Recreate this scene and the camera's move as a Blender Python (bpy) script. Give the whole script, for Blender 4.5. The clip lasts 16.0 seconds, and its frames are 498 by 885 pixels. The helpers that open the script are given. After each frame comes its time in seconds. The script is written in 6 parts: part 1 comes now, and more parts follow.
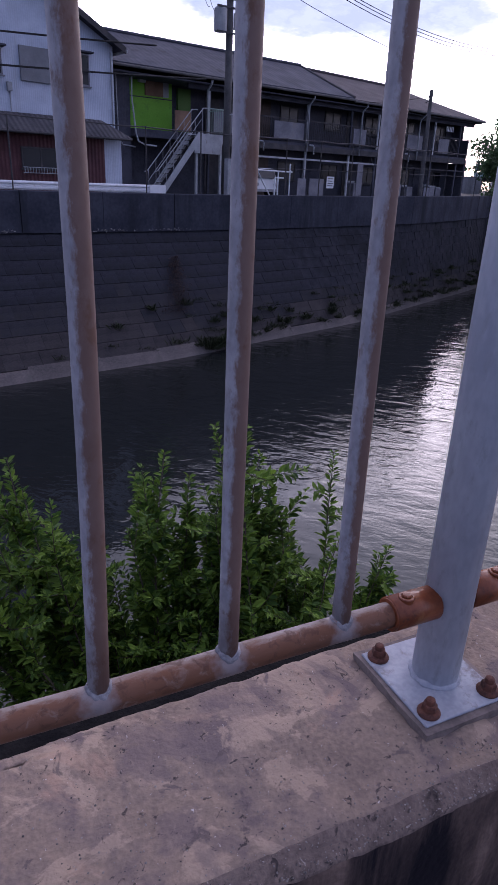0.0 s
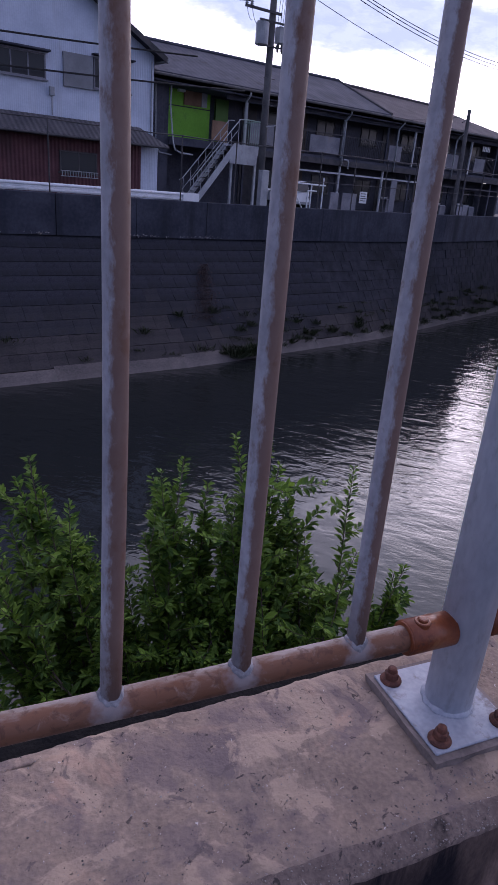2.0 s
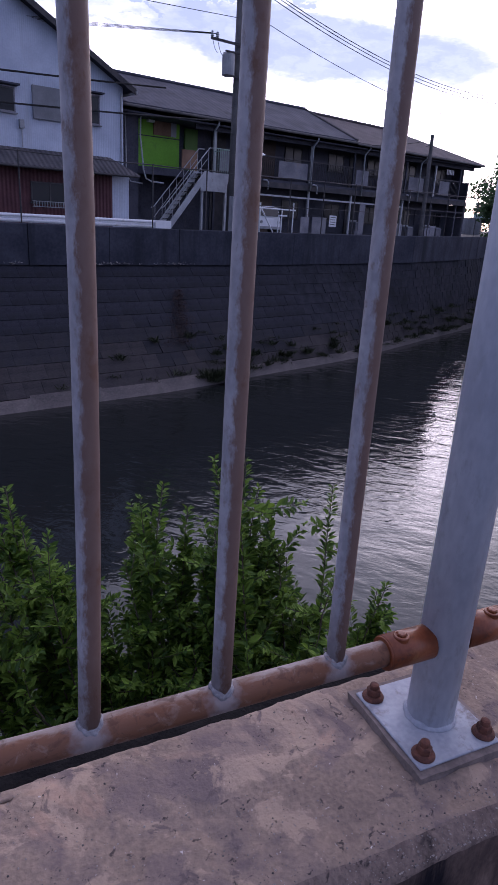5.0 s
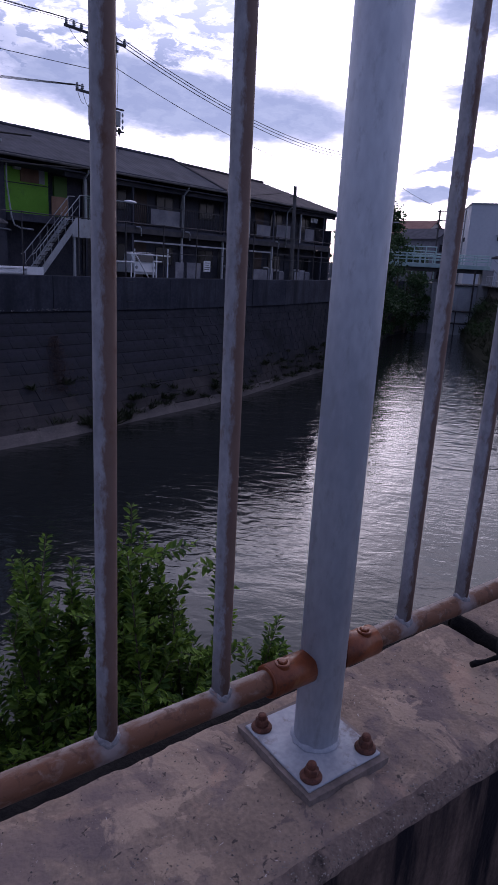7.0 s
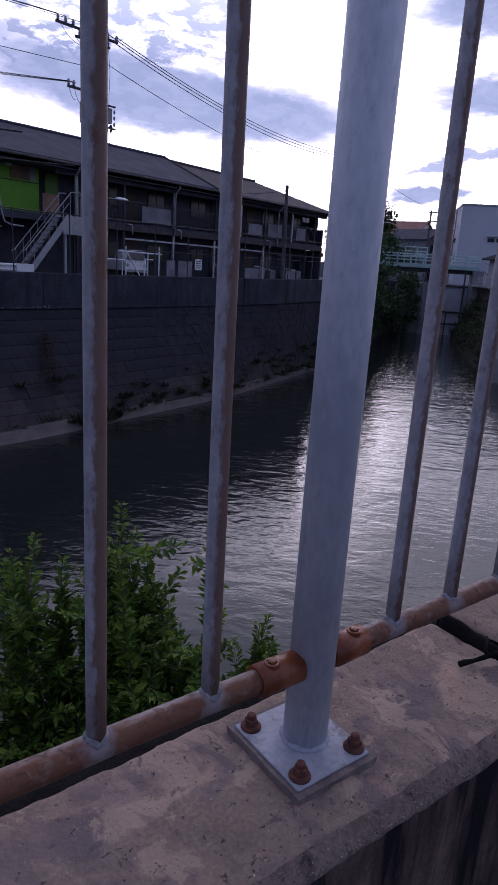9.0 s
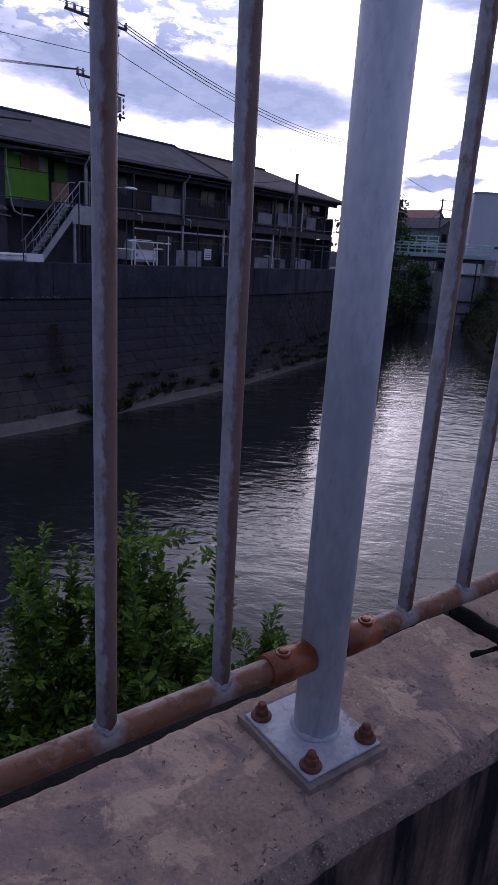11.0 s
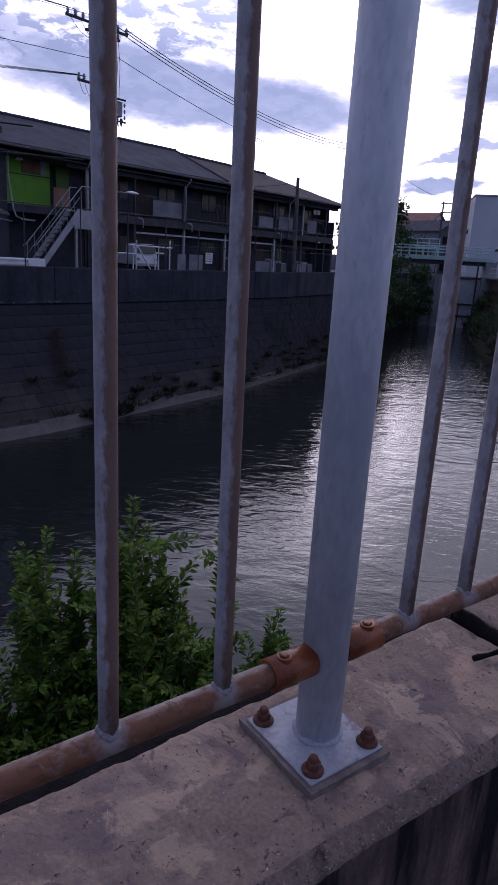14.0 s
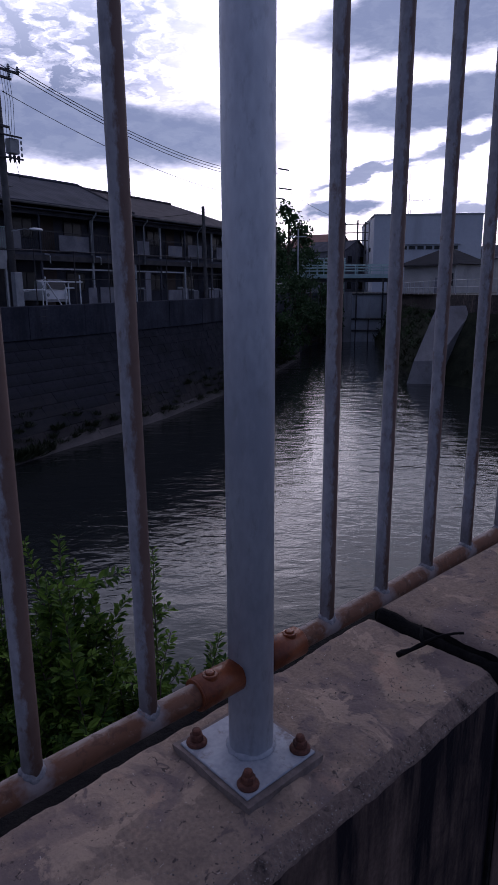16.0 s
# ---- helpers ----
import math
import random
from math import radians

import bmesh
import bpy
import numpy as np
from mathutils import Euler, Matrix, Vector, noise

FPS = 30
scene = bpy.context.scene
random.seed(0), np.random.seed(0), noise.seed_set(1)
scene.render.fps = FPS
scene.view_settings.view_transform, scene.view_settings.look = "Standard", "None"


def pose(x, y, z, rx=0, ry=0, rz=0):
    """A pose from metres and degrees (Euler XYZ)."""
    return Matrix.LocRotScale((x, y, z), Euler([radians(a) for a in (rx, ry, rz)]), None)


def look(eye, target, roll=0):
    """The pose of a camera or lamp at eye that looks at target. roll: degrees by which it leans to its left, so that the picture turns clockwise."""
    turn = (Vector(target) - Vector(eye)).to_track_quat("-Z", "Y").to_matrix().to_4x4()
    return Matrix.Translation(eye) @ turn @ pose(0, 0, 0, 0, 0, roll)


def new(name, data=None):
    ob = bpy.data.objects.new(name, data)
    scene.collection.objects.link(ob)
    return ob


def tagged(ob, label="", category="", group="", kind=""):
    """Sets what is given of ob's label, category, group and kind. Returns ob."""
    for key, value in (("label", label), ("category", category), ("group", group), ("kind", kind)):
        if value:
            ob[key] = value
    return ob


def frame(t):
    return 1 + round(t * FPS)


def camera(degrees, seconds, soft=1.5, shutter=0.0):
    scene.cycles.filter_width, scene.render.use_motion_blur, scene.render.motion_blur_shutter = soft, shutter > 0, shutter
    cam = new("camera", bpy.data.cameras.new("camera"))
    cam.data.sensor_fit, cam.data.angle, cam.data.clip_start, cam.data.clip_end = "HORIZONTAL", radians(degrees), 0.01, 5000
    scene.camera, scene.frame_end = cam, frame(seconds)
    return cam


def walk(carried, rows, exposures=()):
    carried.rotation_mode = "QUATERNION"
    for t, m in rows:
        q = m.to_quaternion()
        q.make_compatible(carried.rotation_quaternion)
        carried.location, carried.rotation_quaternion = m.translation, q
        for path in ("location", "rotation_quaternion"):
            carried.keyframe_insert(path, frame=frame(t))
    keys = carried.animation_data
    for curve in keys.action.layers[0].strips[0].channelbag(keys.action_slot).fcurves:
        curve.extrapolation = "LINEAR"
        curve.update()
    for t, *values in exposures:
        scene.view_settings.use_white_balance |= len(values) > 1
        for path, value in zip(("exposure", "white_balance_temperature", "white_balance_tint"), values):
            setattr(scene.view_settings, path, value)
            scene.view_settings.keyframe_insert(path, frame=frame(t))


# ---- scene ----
cam = camera(42.6, 16.0)
EXPOSURES = [(0.0, 0.74, 6050, 10), (3.0, 0.74, 6050, 10), (5.5, 0.68, 6000, 10), (6.5, 0.02, 5950, 9), (9.5, 0.0, 5900, 9), (14.0, -0.02, 5900, 9), (15.0, -0.31, 5850, 8), (16.0, -0.62, 5780, 5)]
PATH = [
    (0, (-0.677, -0.638, 0.781), (0.124, 1.03, 0.022), 2.5),
    (0.5, (-0.676, -0.636, 0.778), (0.092, 1.035, -0.009), 2.8),
    (1, (-0.679, -0.636, 0.783), (0.063, 1.057, 0.019), 3.4),
    (1.5, (-0.679, -0.638, 0.785), (0.066, 1.059, 0.035), 3.5),
    (2, (-0.683, -0.635, 0.788), (0.065, 1.068, 0.053), 4.8),
    (2.5, (-0.681, -0.644, 0.79), (0.111, 1.054, 0.091), 3.9),
    (3, (-0.679, -0.644, 0.789), (0.122, 1.052, 0.095), 3.9),
    (5.5, (-0.677, -0.649, 0.789), (0.146, 1.06, 0.153), 3.1),
    (6, (-0.671, -0.673, 0.794), (0.345, 0.958, 0.236), 2.7),
    (6.5, (-0.675, -0.68, 0.797), (0.433, 0.895, 0.257), 2.9),
    (7, (-0.677, -0.69, 0.803), (0.453, 0.875, 0.281), 3.1),
    (7.5, (-0.673, -0.688, 0.801), (0.465, 0.872, 0.282), 3.1),
    (8, (-0.674, -0.69, 0.803), (0.47, 0.867, 0.287), 3.1),
    (8.5, (-0.675, -0.685, 0.803), (0.469, 0.866, 0.271), 3.7),
    (9, (-0.677, -0.69, 0.805), (0.477, 0.858, 0.281), 3.6),
    (9.5, (-0.673, -0.681, 0.799), (0.454, 0.875, 0.244), 3.5),
    (12, (-0.673, -0.679, 0.797), (0.454, 0.878, 0.243), 3.5),
    (12.5, (-0.676, -0.678, 0.801), (0.444, 0.881, 0.242), 4.2),
    (13, (-0.673, -0.676, 0.797), (0.456, 0.879, 0.244), 4.1),
    (13.5, (-0.674, -0.677, 0.799), (0.45, 0.88, 0.24), 4.2),
    (14, (-0.673, -0.683, 0.801), (0.45, 0.88, 0.256), 3.2),
    (14.5, (-0.668, -0.691, 0.795), (0.53, 0.82, 0.264), 1.8),
    (15, (-0.661, -0.708, 0.792), (0.626, 0.742, 0.3), 0.0),
    (15.5, (-0.665, -0.715, 0.797), (0.634, 0.727, 0.316), -0.1),
    (16, (-0.659, -0.724, 0.798), (0.651, 0.716, 0.334), -0.3),
]
walk(cam, [(t, look(e, g, r)) for t, e, g, r in PATH], EXPOSURES)

# ---------- world, sun ----------
SUNSET = Vector((math.sin(radians(49)), math.cos(radians(49)), 0.10)).normalized()


def build_world():
    w = bpy.data.worlds.new("world")
    scene.world = w
    w.use_nodes = True
    nt = w.node_tree
    N, L = nt.nodes, nt.links
    N.clear()

    def node(kind, **kw):
        n = N.new(kind)
        for k, v in kw.items():
            n.inputs[k].default_value = v
        return n

    def mth(op, a, b=None, c=None):
        n = N.new("ShaderNodeMath")
        n.operation = op
        for i, s in enumerate((a, b, c)):
            if s is None:
                continue
            if isinstance(s, (int, float)):
                n.inputs[i].default_value = s
            else:
                L.new(s, n.inputs[i])
        return n.outputs[0]

    def mixc(fac, a, b, mode="MIX"):
        n = N.new("ShaderNodeMix")
        n.data_type = "RGBA"
        n.blend_type = mode
        for i, s in ((0, fac), (6, a), (7, b)):
            if isinstance(s, (int, float)):
                n.inputs[i].default_value = s
            elif isinstance(s, tuple):
                n.inputs[i].default_value = (*s, 1)
            else:
                L.new(s, n.inputs[i])
        return n.outputs[2]

    def ramp(fac, stops):
        n = N.new("ShaderNodeValToRGB")
        e = n.color_ramp.elements
        while len(e) < len(stops):
            e.new(0.5)
        for el, (p, v) in zip(e, stops):
            el.position = p
            el.color = (v, v, v, 1)
        L.new(fac, n.inputs[0])
        return n.outputs[0]

    tc = N.new("ShaderNodeTexCoord")
    sep = N.new("ShaderNodeSeparateXYZ")
    L.new(tc.outputs["Generated"], sep.inputs[0])
    z = mth("MAXIMUM", sep.outputs[2], 0.0)
    sky = N.new("ShaderNodeTexSky")
    sky.sky_type = "NISHITA"
    sky.sun_disc = False
    sky.sun_elevation = radians(6)
    sky.sun_rotation = radians(49)
    clear = mixc(1.0, sky.outputs[0], (SKY_GAIN, SKY_GAIN, SKY_GAIN), "MULTIPLY")
    # how far towards the sunset
    dot = N.new("ShaderNodeVectorMath")
    dot.operation = "DOT_PRODUCT"
    L.new(tc.outputs["Generated"], dot.inputs[0])
    dot.inputs[1].default_value = SUNSET
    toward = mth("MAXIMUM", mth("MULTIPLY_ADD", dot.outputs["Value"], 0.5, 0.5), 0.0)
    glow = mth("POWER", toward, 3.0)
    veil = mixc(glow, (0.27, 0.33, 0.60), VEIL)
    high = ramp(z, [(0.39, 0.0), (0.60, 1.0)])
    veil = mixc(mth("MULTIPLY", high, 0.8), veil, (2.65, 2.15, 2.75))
    rim = ramp(z, [(0.015, 1.0), (0.125, 0.0)])
    veil = mixc(mth("MULTIPLY", rim, 0.75), veil, mixc(glow, (0.30, 0.32, 0.48), RIM))
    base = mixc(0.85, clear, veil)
    # bearing and height in degrees, ruffled so that the clouds get torn edges
    deg = 180 / math.pi
    az = mth("MULTIPLY", mth("ARCTAN2", sep.outputs[0], sep.outputs[1]), deg)
    el = mth("MULTIPLY", mth("ARCSINE", sep.outputs[2]), deg)
    chart = N.new("ShaderNodeCombineXYZ")
    L.new(az, chart.inputs[0])
    L.new(el, chart.inputs[1])

    def ruffle(scale, stretch, amount, vec):
        mp = N.new("ShaderNodeMapping")
        mp.inputs["Scale"].default_value = stretch
        L.new(chart.outputs[0], mp.inputs[0])
        n = node("ShaderNodeTexNoise", Scale=scale, Detail=5.0, Roughness=0.62)
        L.new(mp.outputs[0], n.inputs["Vector"])
        sub = N.new("ShaderNodeVectorMath")
        sub.operation = "SUBTRACT"
        sub.inputs[1].default_value = (0.5, 0.5, 0.5)
        L.new(n.outputs["Color"], sub.inputs[0])
        mad = N.new("ShaderNodeVectorMath")
        mad.operation = "MULTIPLY_ADD"
        mad.inputs[1].default_value = amount
        L.new(sub.outputs[0], mad.inputs[0])
        L.new(vec, mad.inputs[2])
        return mad.outputs[0]

    torn = ruffle(0.22, (0.6, 1.4, 1), (8.0, 2.8, 0), chart.outputs[0])
    torn = ruffle(0.9, (0.5, 1.5, 1), (3.6, 1.5, 0), torn)

    def blob(at, size, tilt, soft):
        mp = N.new("ShaderNodeMapping")
        mp.vector_type = "TEXTURE"
        mp.inputs["Location"].default_value = (*at, 0)
        mp.inputs["Rotation"].default_value = (0, 0, radians(tilt))
        mp.inputs["Scale"].default_value = (*size, 1000)
        L.new(torn, mp.inputs[0])
        ln = N.new("ShaderNodeVectorMath")
        ln.operation = "LENGTH"
        L.new(mp.outputs[0], ln.inputs[0])
        mr = N.new("ShaderNodeMapRange")
        mr.interpolation_type = "SMOOTHSTEP"
        mr.inputs["From Min"].default_value, mr.inputs["From Max"].default_value = 1 + soft, 1 - soft
        L.new(ln.outputs["Value"], mr.inputs[0])
        return mr.outputs[0]

    # broken, dappled cloud high up and the level bank under it
    mp = N.new("ShaderNodeMapping")
    mp.inputs["Scale"].default_value = (0.55, 1.0, 1)
    mp.inputs["Rotation"].default_value = (0, 0, radians(-12))
    L.new(torn, mp.inputs[0])
    dapple = node("ShaderNodeTexNoise", Scale=0.85, Detail=4.0, Roughness=0.55)
    L.new(mp.outputs[0], dapple.inputs["Vector"])
    flecks = ramp(dapple.outputs[0], [(0.40, 0.0), (0.56, 1.0)])
    mask = mth("MULTIPLY", blob((18.5, 20.5), (19.0, 8.5), 0, 0.25), flecks)
    for at, size, tilt, soft, full in CLOUDS:
        mask = mth("MAXIMUM", mask, mth("MULTIPLY", blob(at, size, tilt, soft), full))
    # the rest of the sky: the same cloud on a flat layer overhead and behind
    den = mth("ADD", z, 0.10)
    comb = N.new("ShaderNodeCombineXYZ")
    L.new(mth("DIVIDE", sep.outputs[0], den), comb.inputs[0])
    L.new(mth("DIVIDE", sep.outputs[1], den), comb.inputs[1])
    big = node("ShaderNodeTexNoise", Scale=0.55, Detail=3.0, Roughness=0.5, Distortion=0.4)
    fine = node("ShaderNodeTexNoise", Scale=4.6, Detail=5.0, Roughness=0.62, Distortion=0.2)
    L.new(comb.outputs[0], big.inputs["Vector"])
    L.new(comb.outputs[0], fine.inputs["Vector"])
    both = mth("ADD", mth("MULTIPLY", big.outputs[0], 0.63), mth("MULTIPLY", fine.outputs[0], 0.37))
    layer = mth("MULTIPLY", ramp(both, [(0.36, 0.0), (0.53, 1.0)]), ramp(z, [(0.135, 0.0), (0.19, 1.0)]))
    off = mth("DIVIDE", mth("ABSOLUTE", mth("SUBTRACT", az, 38.0)), 60.0)
    aside = mth("MAXIMUM", ramp(off, [(0.50, 0.0), (0.62, 1.0)]), ramp(z, [(0.40, 0.0), (0.50, 1.0)]))
    mask = mth("MULTIPLY", mth("ADD", mth("MULTIPLY", mask, mth("SUBTRACT", 1.0, aside)), mth("MULTIPLY", layer, aside)), 0.98)
    mask = mth("POWER", mask, 0.45)
    over = ramp(z, [(0.43, 0.0), (0.60, 1.0)])
    thin = mth("MULTIPLY", ramp(z, [(0.26, 0.0), (0.42, 1.0)]), ramp(mth("DIVIDE", az, 90.0), [(0.46, 1.0), (0.56, 0.0)]))
    cloud = mixc(glow, (0.24, 0.28, 0.50), mixc(over, mixc(mth("MULTIPLY", ramp(dapple.outputs[0], [(0.36, 1.0), (0.58, 0.0)]), 0.30), mixc(thin, CLOUD, CLOUD_HIGH), (0.85, 0.85, 1.12)), ZENITH))
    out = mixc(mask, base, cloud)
    bg = N.new("ShaderNodeBackground")
    L.new(out, bg.inputs[0])
    bg.inputs[1].default_value = WORLD
    L.new(bg.outputs[0], N.new("ShaderNodeOutputWorld").inputs[0])


SKY_GAIN = 0.10
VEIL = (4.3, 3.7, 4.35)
CLOUD = (0.48, 0.51, 0.80)
RIM = (1.25, 0.98, 1.0)
CLOUD_HIGH = (1.8, 1.7, 2.15)
ZENITH = (1.15, 1.08, 1.32)
# bearing and height of each cloud's middle, half its length and height, tilt, softness, thickness
CLOUDS = (((28.5, 12.7), (15.5, 2.6), -5, 0.28, 1.0), ((10.0, 15.5), (9.0, 2.0), 0, 0.3, 0.8), ((58.0, 19.6), (11.5, 2.3), 3, 0.25, 1.0), ((62.0, 24.0), (13.0, 2.6), 4, 0.3, 0.9),
          ((59.5, 14.2), (10.5, 1.9), 6, 0.25, 1.0), ((52.3, 9.2), (4.6, 0.42), 15, 0.4, 0.9), ((50.2, 6.8), (4.0, 0.75), 2, 0.3, 1.0), ((59.5, 10.9), (4.4, 0.6), 11, 0.4, 0.9),
          ((61.0, 6.2), (3.4, 0.35), 2, 0.4, 0.8), ((72.0, 9.0), (7.0, 1.0), 0, 0.4, 0.8))
WORLD = 0.85
build_world()
sun = new("sun", bpy.data.lights.new("sun", "SUN"))
sun.data.energy, sun.data.angle, sun.data.color = 0.3, radians(50), (1.0, 0.84, 0.76)
sun.matrix_world = look(SUNSET * 50, (0, 0, 0))

# ---------- mesh helpers ----------
RNG = random.Random(7)
BANK = Matrix.Rotation(radians(13.0), 4, "Z")    # far bank: x along the water, y away from it


def bank(u, v, z=0.0):
    return BANK @ Vector((u, v, z))


def mesh_of(name, bm, mat, smooth=False):
    me = bpy.data.meshes.new(name)
    bm.to_mesh(me)
    bm.free()
    for m in (mat if isinstance(mat, (list, tuple)) else [mat]):
        me.materials.append(m)
    if smooth:
        me.polygons.foreach_set("use_smooth", [True] * len(me.polygons))
    return me


def part(name, bm, mat, parent, label="", smooth=False):
    """Links bm as one mesh under parent; bm is in the coordinates of the thing's root frame."""
    ob = new(name, mesh_of(name, bm, mat, smooth))
    ob.parent = parent
    off = Vector((0, 0, 0))
    p = parent
    while p is not None:
        if "base" in p:
            off = Vector(p["base"])
            break
        p = p.parent
    if parent is not None and "base" in parent:
        ob.location = -off
    if label:
        ob["label"] = label
    return ob


def thing(name, base, label, category, group="", frame_m=None, kind=""):
    ob = new(name)
    ob.empty_display_size = 0.2
    ob["base"] = tuple(base)
    ob.matrix_basis = (frame_m or Matrix.Identity(4)) @ Matrix.Translation(base)
    return tagged(ob, label, category, group, kind)


def single(name, bm, mat, label, category, group="", kind="", m=None, smooth=False):
    ob = new(name, mesh_of(name, bm, mat, smooth))
    if m is not None:
        ob.matrix_basis = m
    return tagged(ob, label, category, group, kind)


def box(bm, x0, x1, y0, y1, z0, z1, bevel=0.0, m=None, mi=0):
    r = bmesh.ops.create_cube(bm, size=1.0)
    vs = r["verts"]
    for v in vs:
        v.co = Vector(((x0 + x1) / 2 + v.co.x * (x1 - x0), (y0 + y1) / 2 + v.co.y * (y1 - y0), (z0 + z1) / 2 + v.co.z * (z1 - z0)))
    fs = {f for v in vs for f in v.link_faces}
    for f in fs:
        f.material_index = mi
    if m is not None:
        bmesh.ops.transform(bm, matrix=m, verts=vs)
    if bevel:
        es = {e for v in vs for e in v.link_edges}
        bmesh.ops.bevel(bm, geom=list(es), offset=bevel, segments=1, affect="EDGES")
    return bm


def cube(x0, x1, y0, y1, z0, z1, bevel=0.0):
    return box(bmesh.new(), x0, x1, y0, y1, z0, z1, bevel)


def tube(bm, a, b, r0, r1=None, seg=12, cap=True):
    a, b = Vector(a), Vector(b)
    r1 = r0 if r1 is None else r1
    d = b - a
    q = d.to_track_quat("Z", "Y").to_matrix().to_4x4()
    r = bmesh.ops.create_cone(bm, cap_ends=cap, segments=seg, radius1=r0, radius2=r1, depth=d.length)
    bmesh.ops.transform(bm, matrix=Matrix.Translation((a + b) / 2) @ q, verts=r["verts"])
    return bm


def rod(a, b, r0, r1=None, seg=12):
    return tube(bmesh.new(), a, b, r0, r1, seg)


def pipe(bm, pts, r, seg=6):
    """A tube along points, with shared rings."""
    pts = [Vector(p) for p in pts]
    rings = []
    for i, p in enumerate(pts):
        d = (pts[min(i + 1, len(pts) - 1)] - pts[max(i - 1, 0)]).normalized()
        q = (Vector((0, 0, 1)).rotation_difference(d) if d.z > 0.9 else d.to_track_quat("Z", "Y")).to_matrix()
        rr = r[i] if isinstance(r, (list, tuple)) else r
        rings.append([bm.verts.new(p + q @ Vector((rr * math.cos(k * math.tau / seg), rr * math.sin(k * math.tau / seg), 0))) for k in range(seg)])
    for A, B in zip(rings, rings[1:]):
        for k in range(seg):
            bm.faces.new((A[k], A[(k + 1) % seg], B[(k + 1) % seg], B[k]))
    bm.faces.new(rings[0][::-1])
    bm.faces.new(rings[-1])
    return bm


def lathe(bm, prof, at, seg=20, axis=None):
    """Turns (radius, height) pairs round an upright axis at the point."""
    at = Vector(at)
    rings = [[bm.verts.new(at + Vector((r * math.cos(k * math.tau / seg), r * math.sin(k * math.tau / seg), h))) for k in range(seg)] for r, h in prof]
    for A, B in zip(rings, rings[1:]):
        for k in range(seg):
            bm.faces.new((A[k], A[(k + 1) % seg], B[(k + 1) % seg], B[k]))
    bm.faces.new(rings[0][::-1])
    bm.faces.new(rings[-1])
    return bm


def prism(bm, outline, axis, lo, hi):
    """A polygon of (a, b) pairs drawn out along an axis from lo to hi."""
    def p(a, b, c):
        return {"x": (c, a, b), "y": (a, c, b), "z": (a, b, c)}[axis]
    A = [bm.verts.new(p(a, b, lo)) for a, b in outline]
    B = [bm.verts.new(p(a, b, hi)) for a, b in outline]
    n = len(A)
    bm.faces.new(A)
    bm.faces.new(B[::-1])
    for i in range(n):
        bm.faces.new((A[i], B[i], B[(i + 1) % n], A[(i + 1) % n]))
    bmesh.ops.recalc_face_normals(bm, faces=bm.faces[:])
    return bm


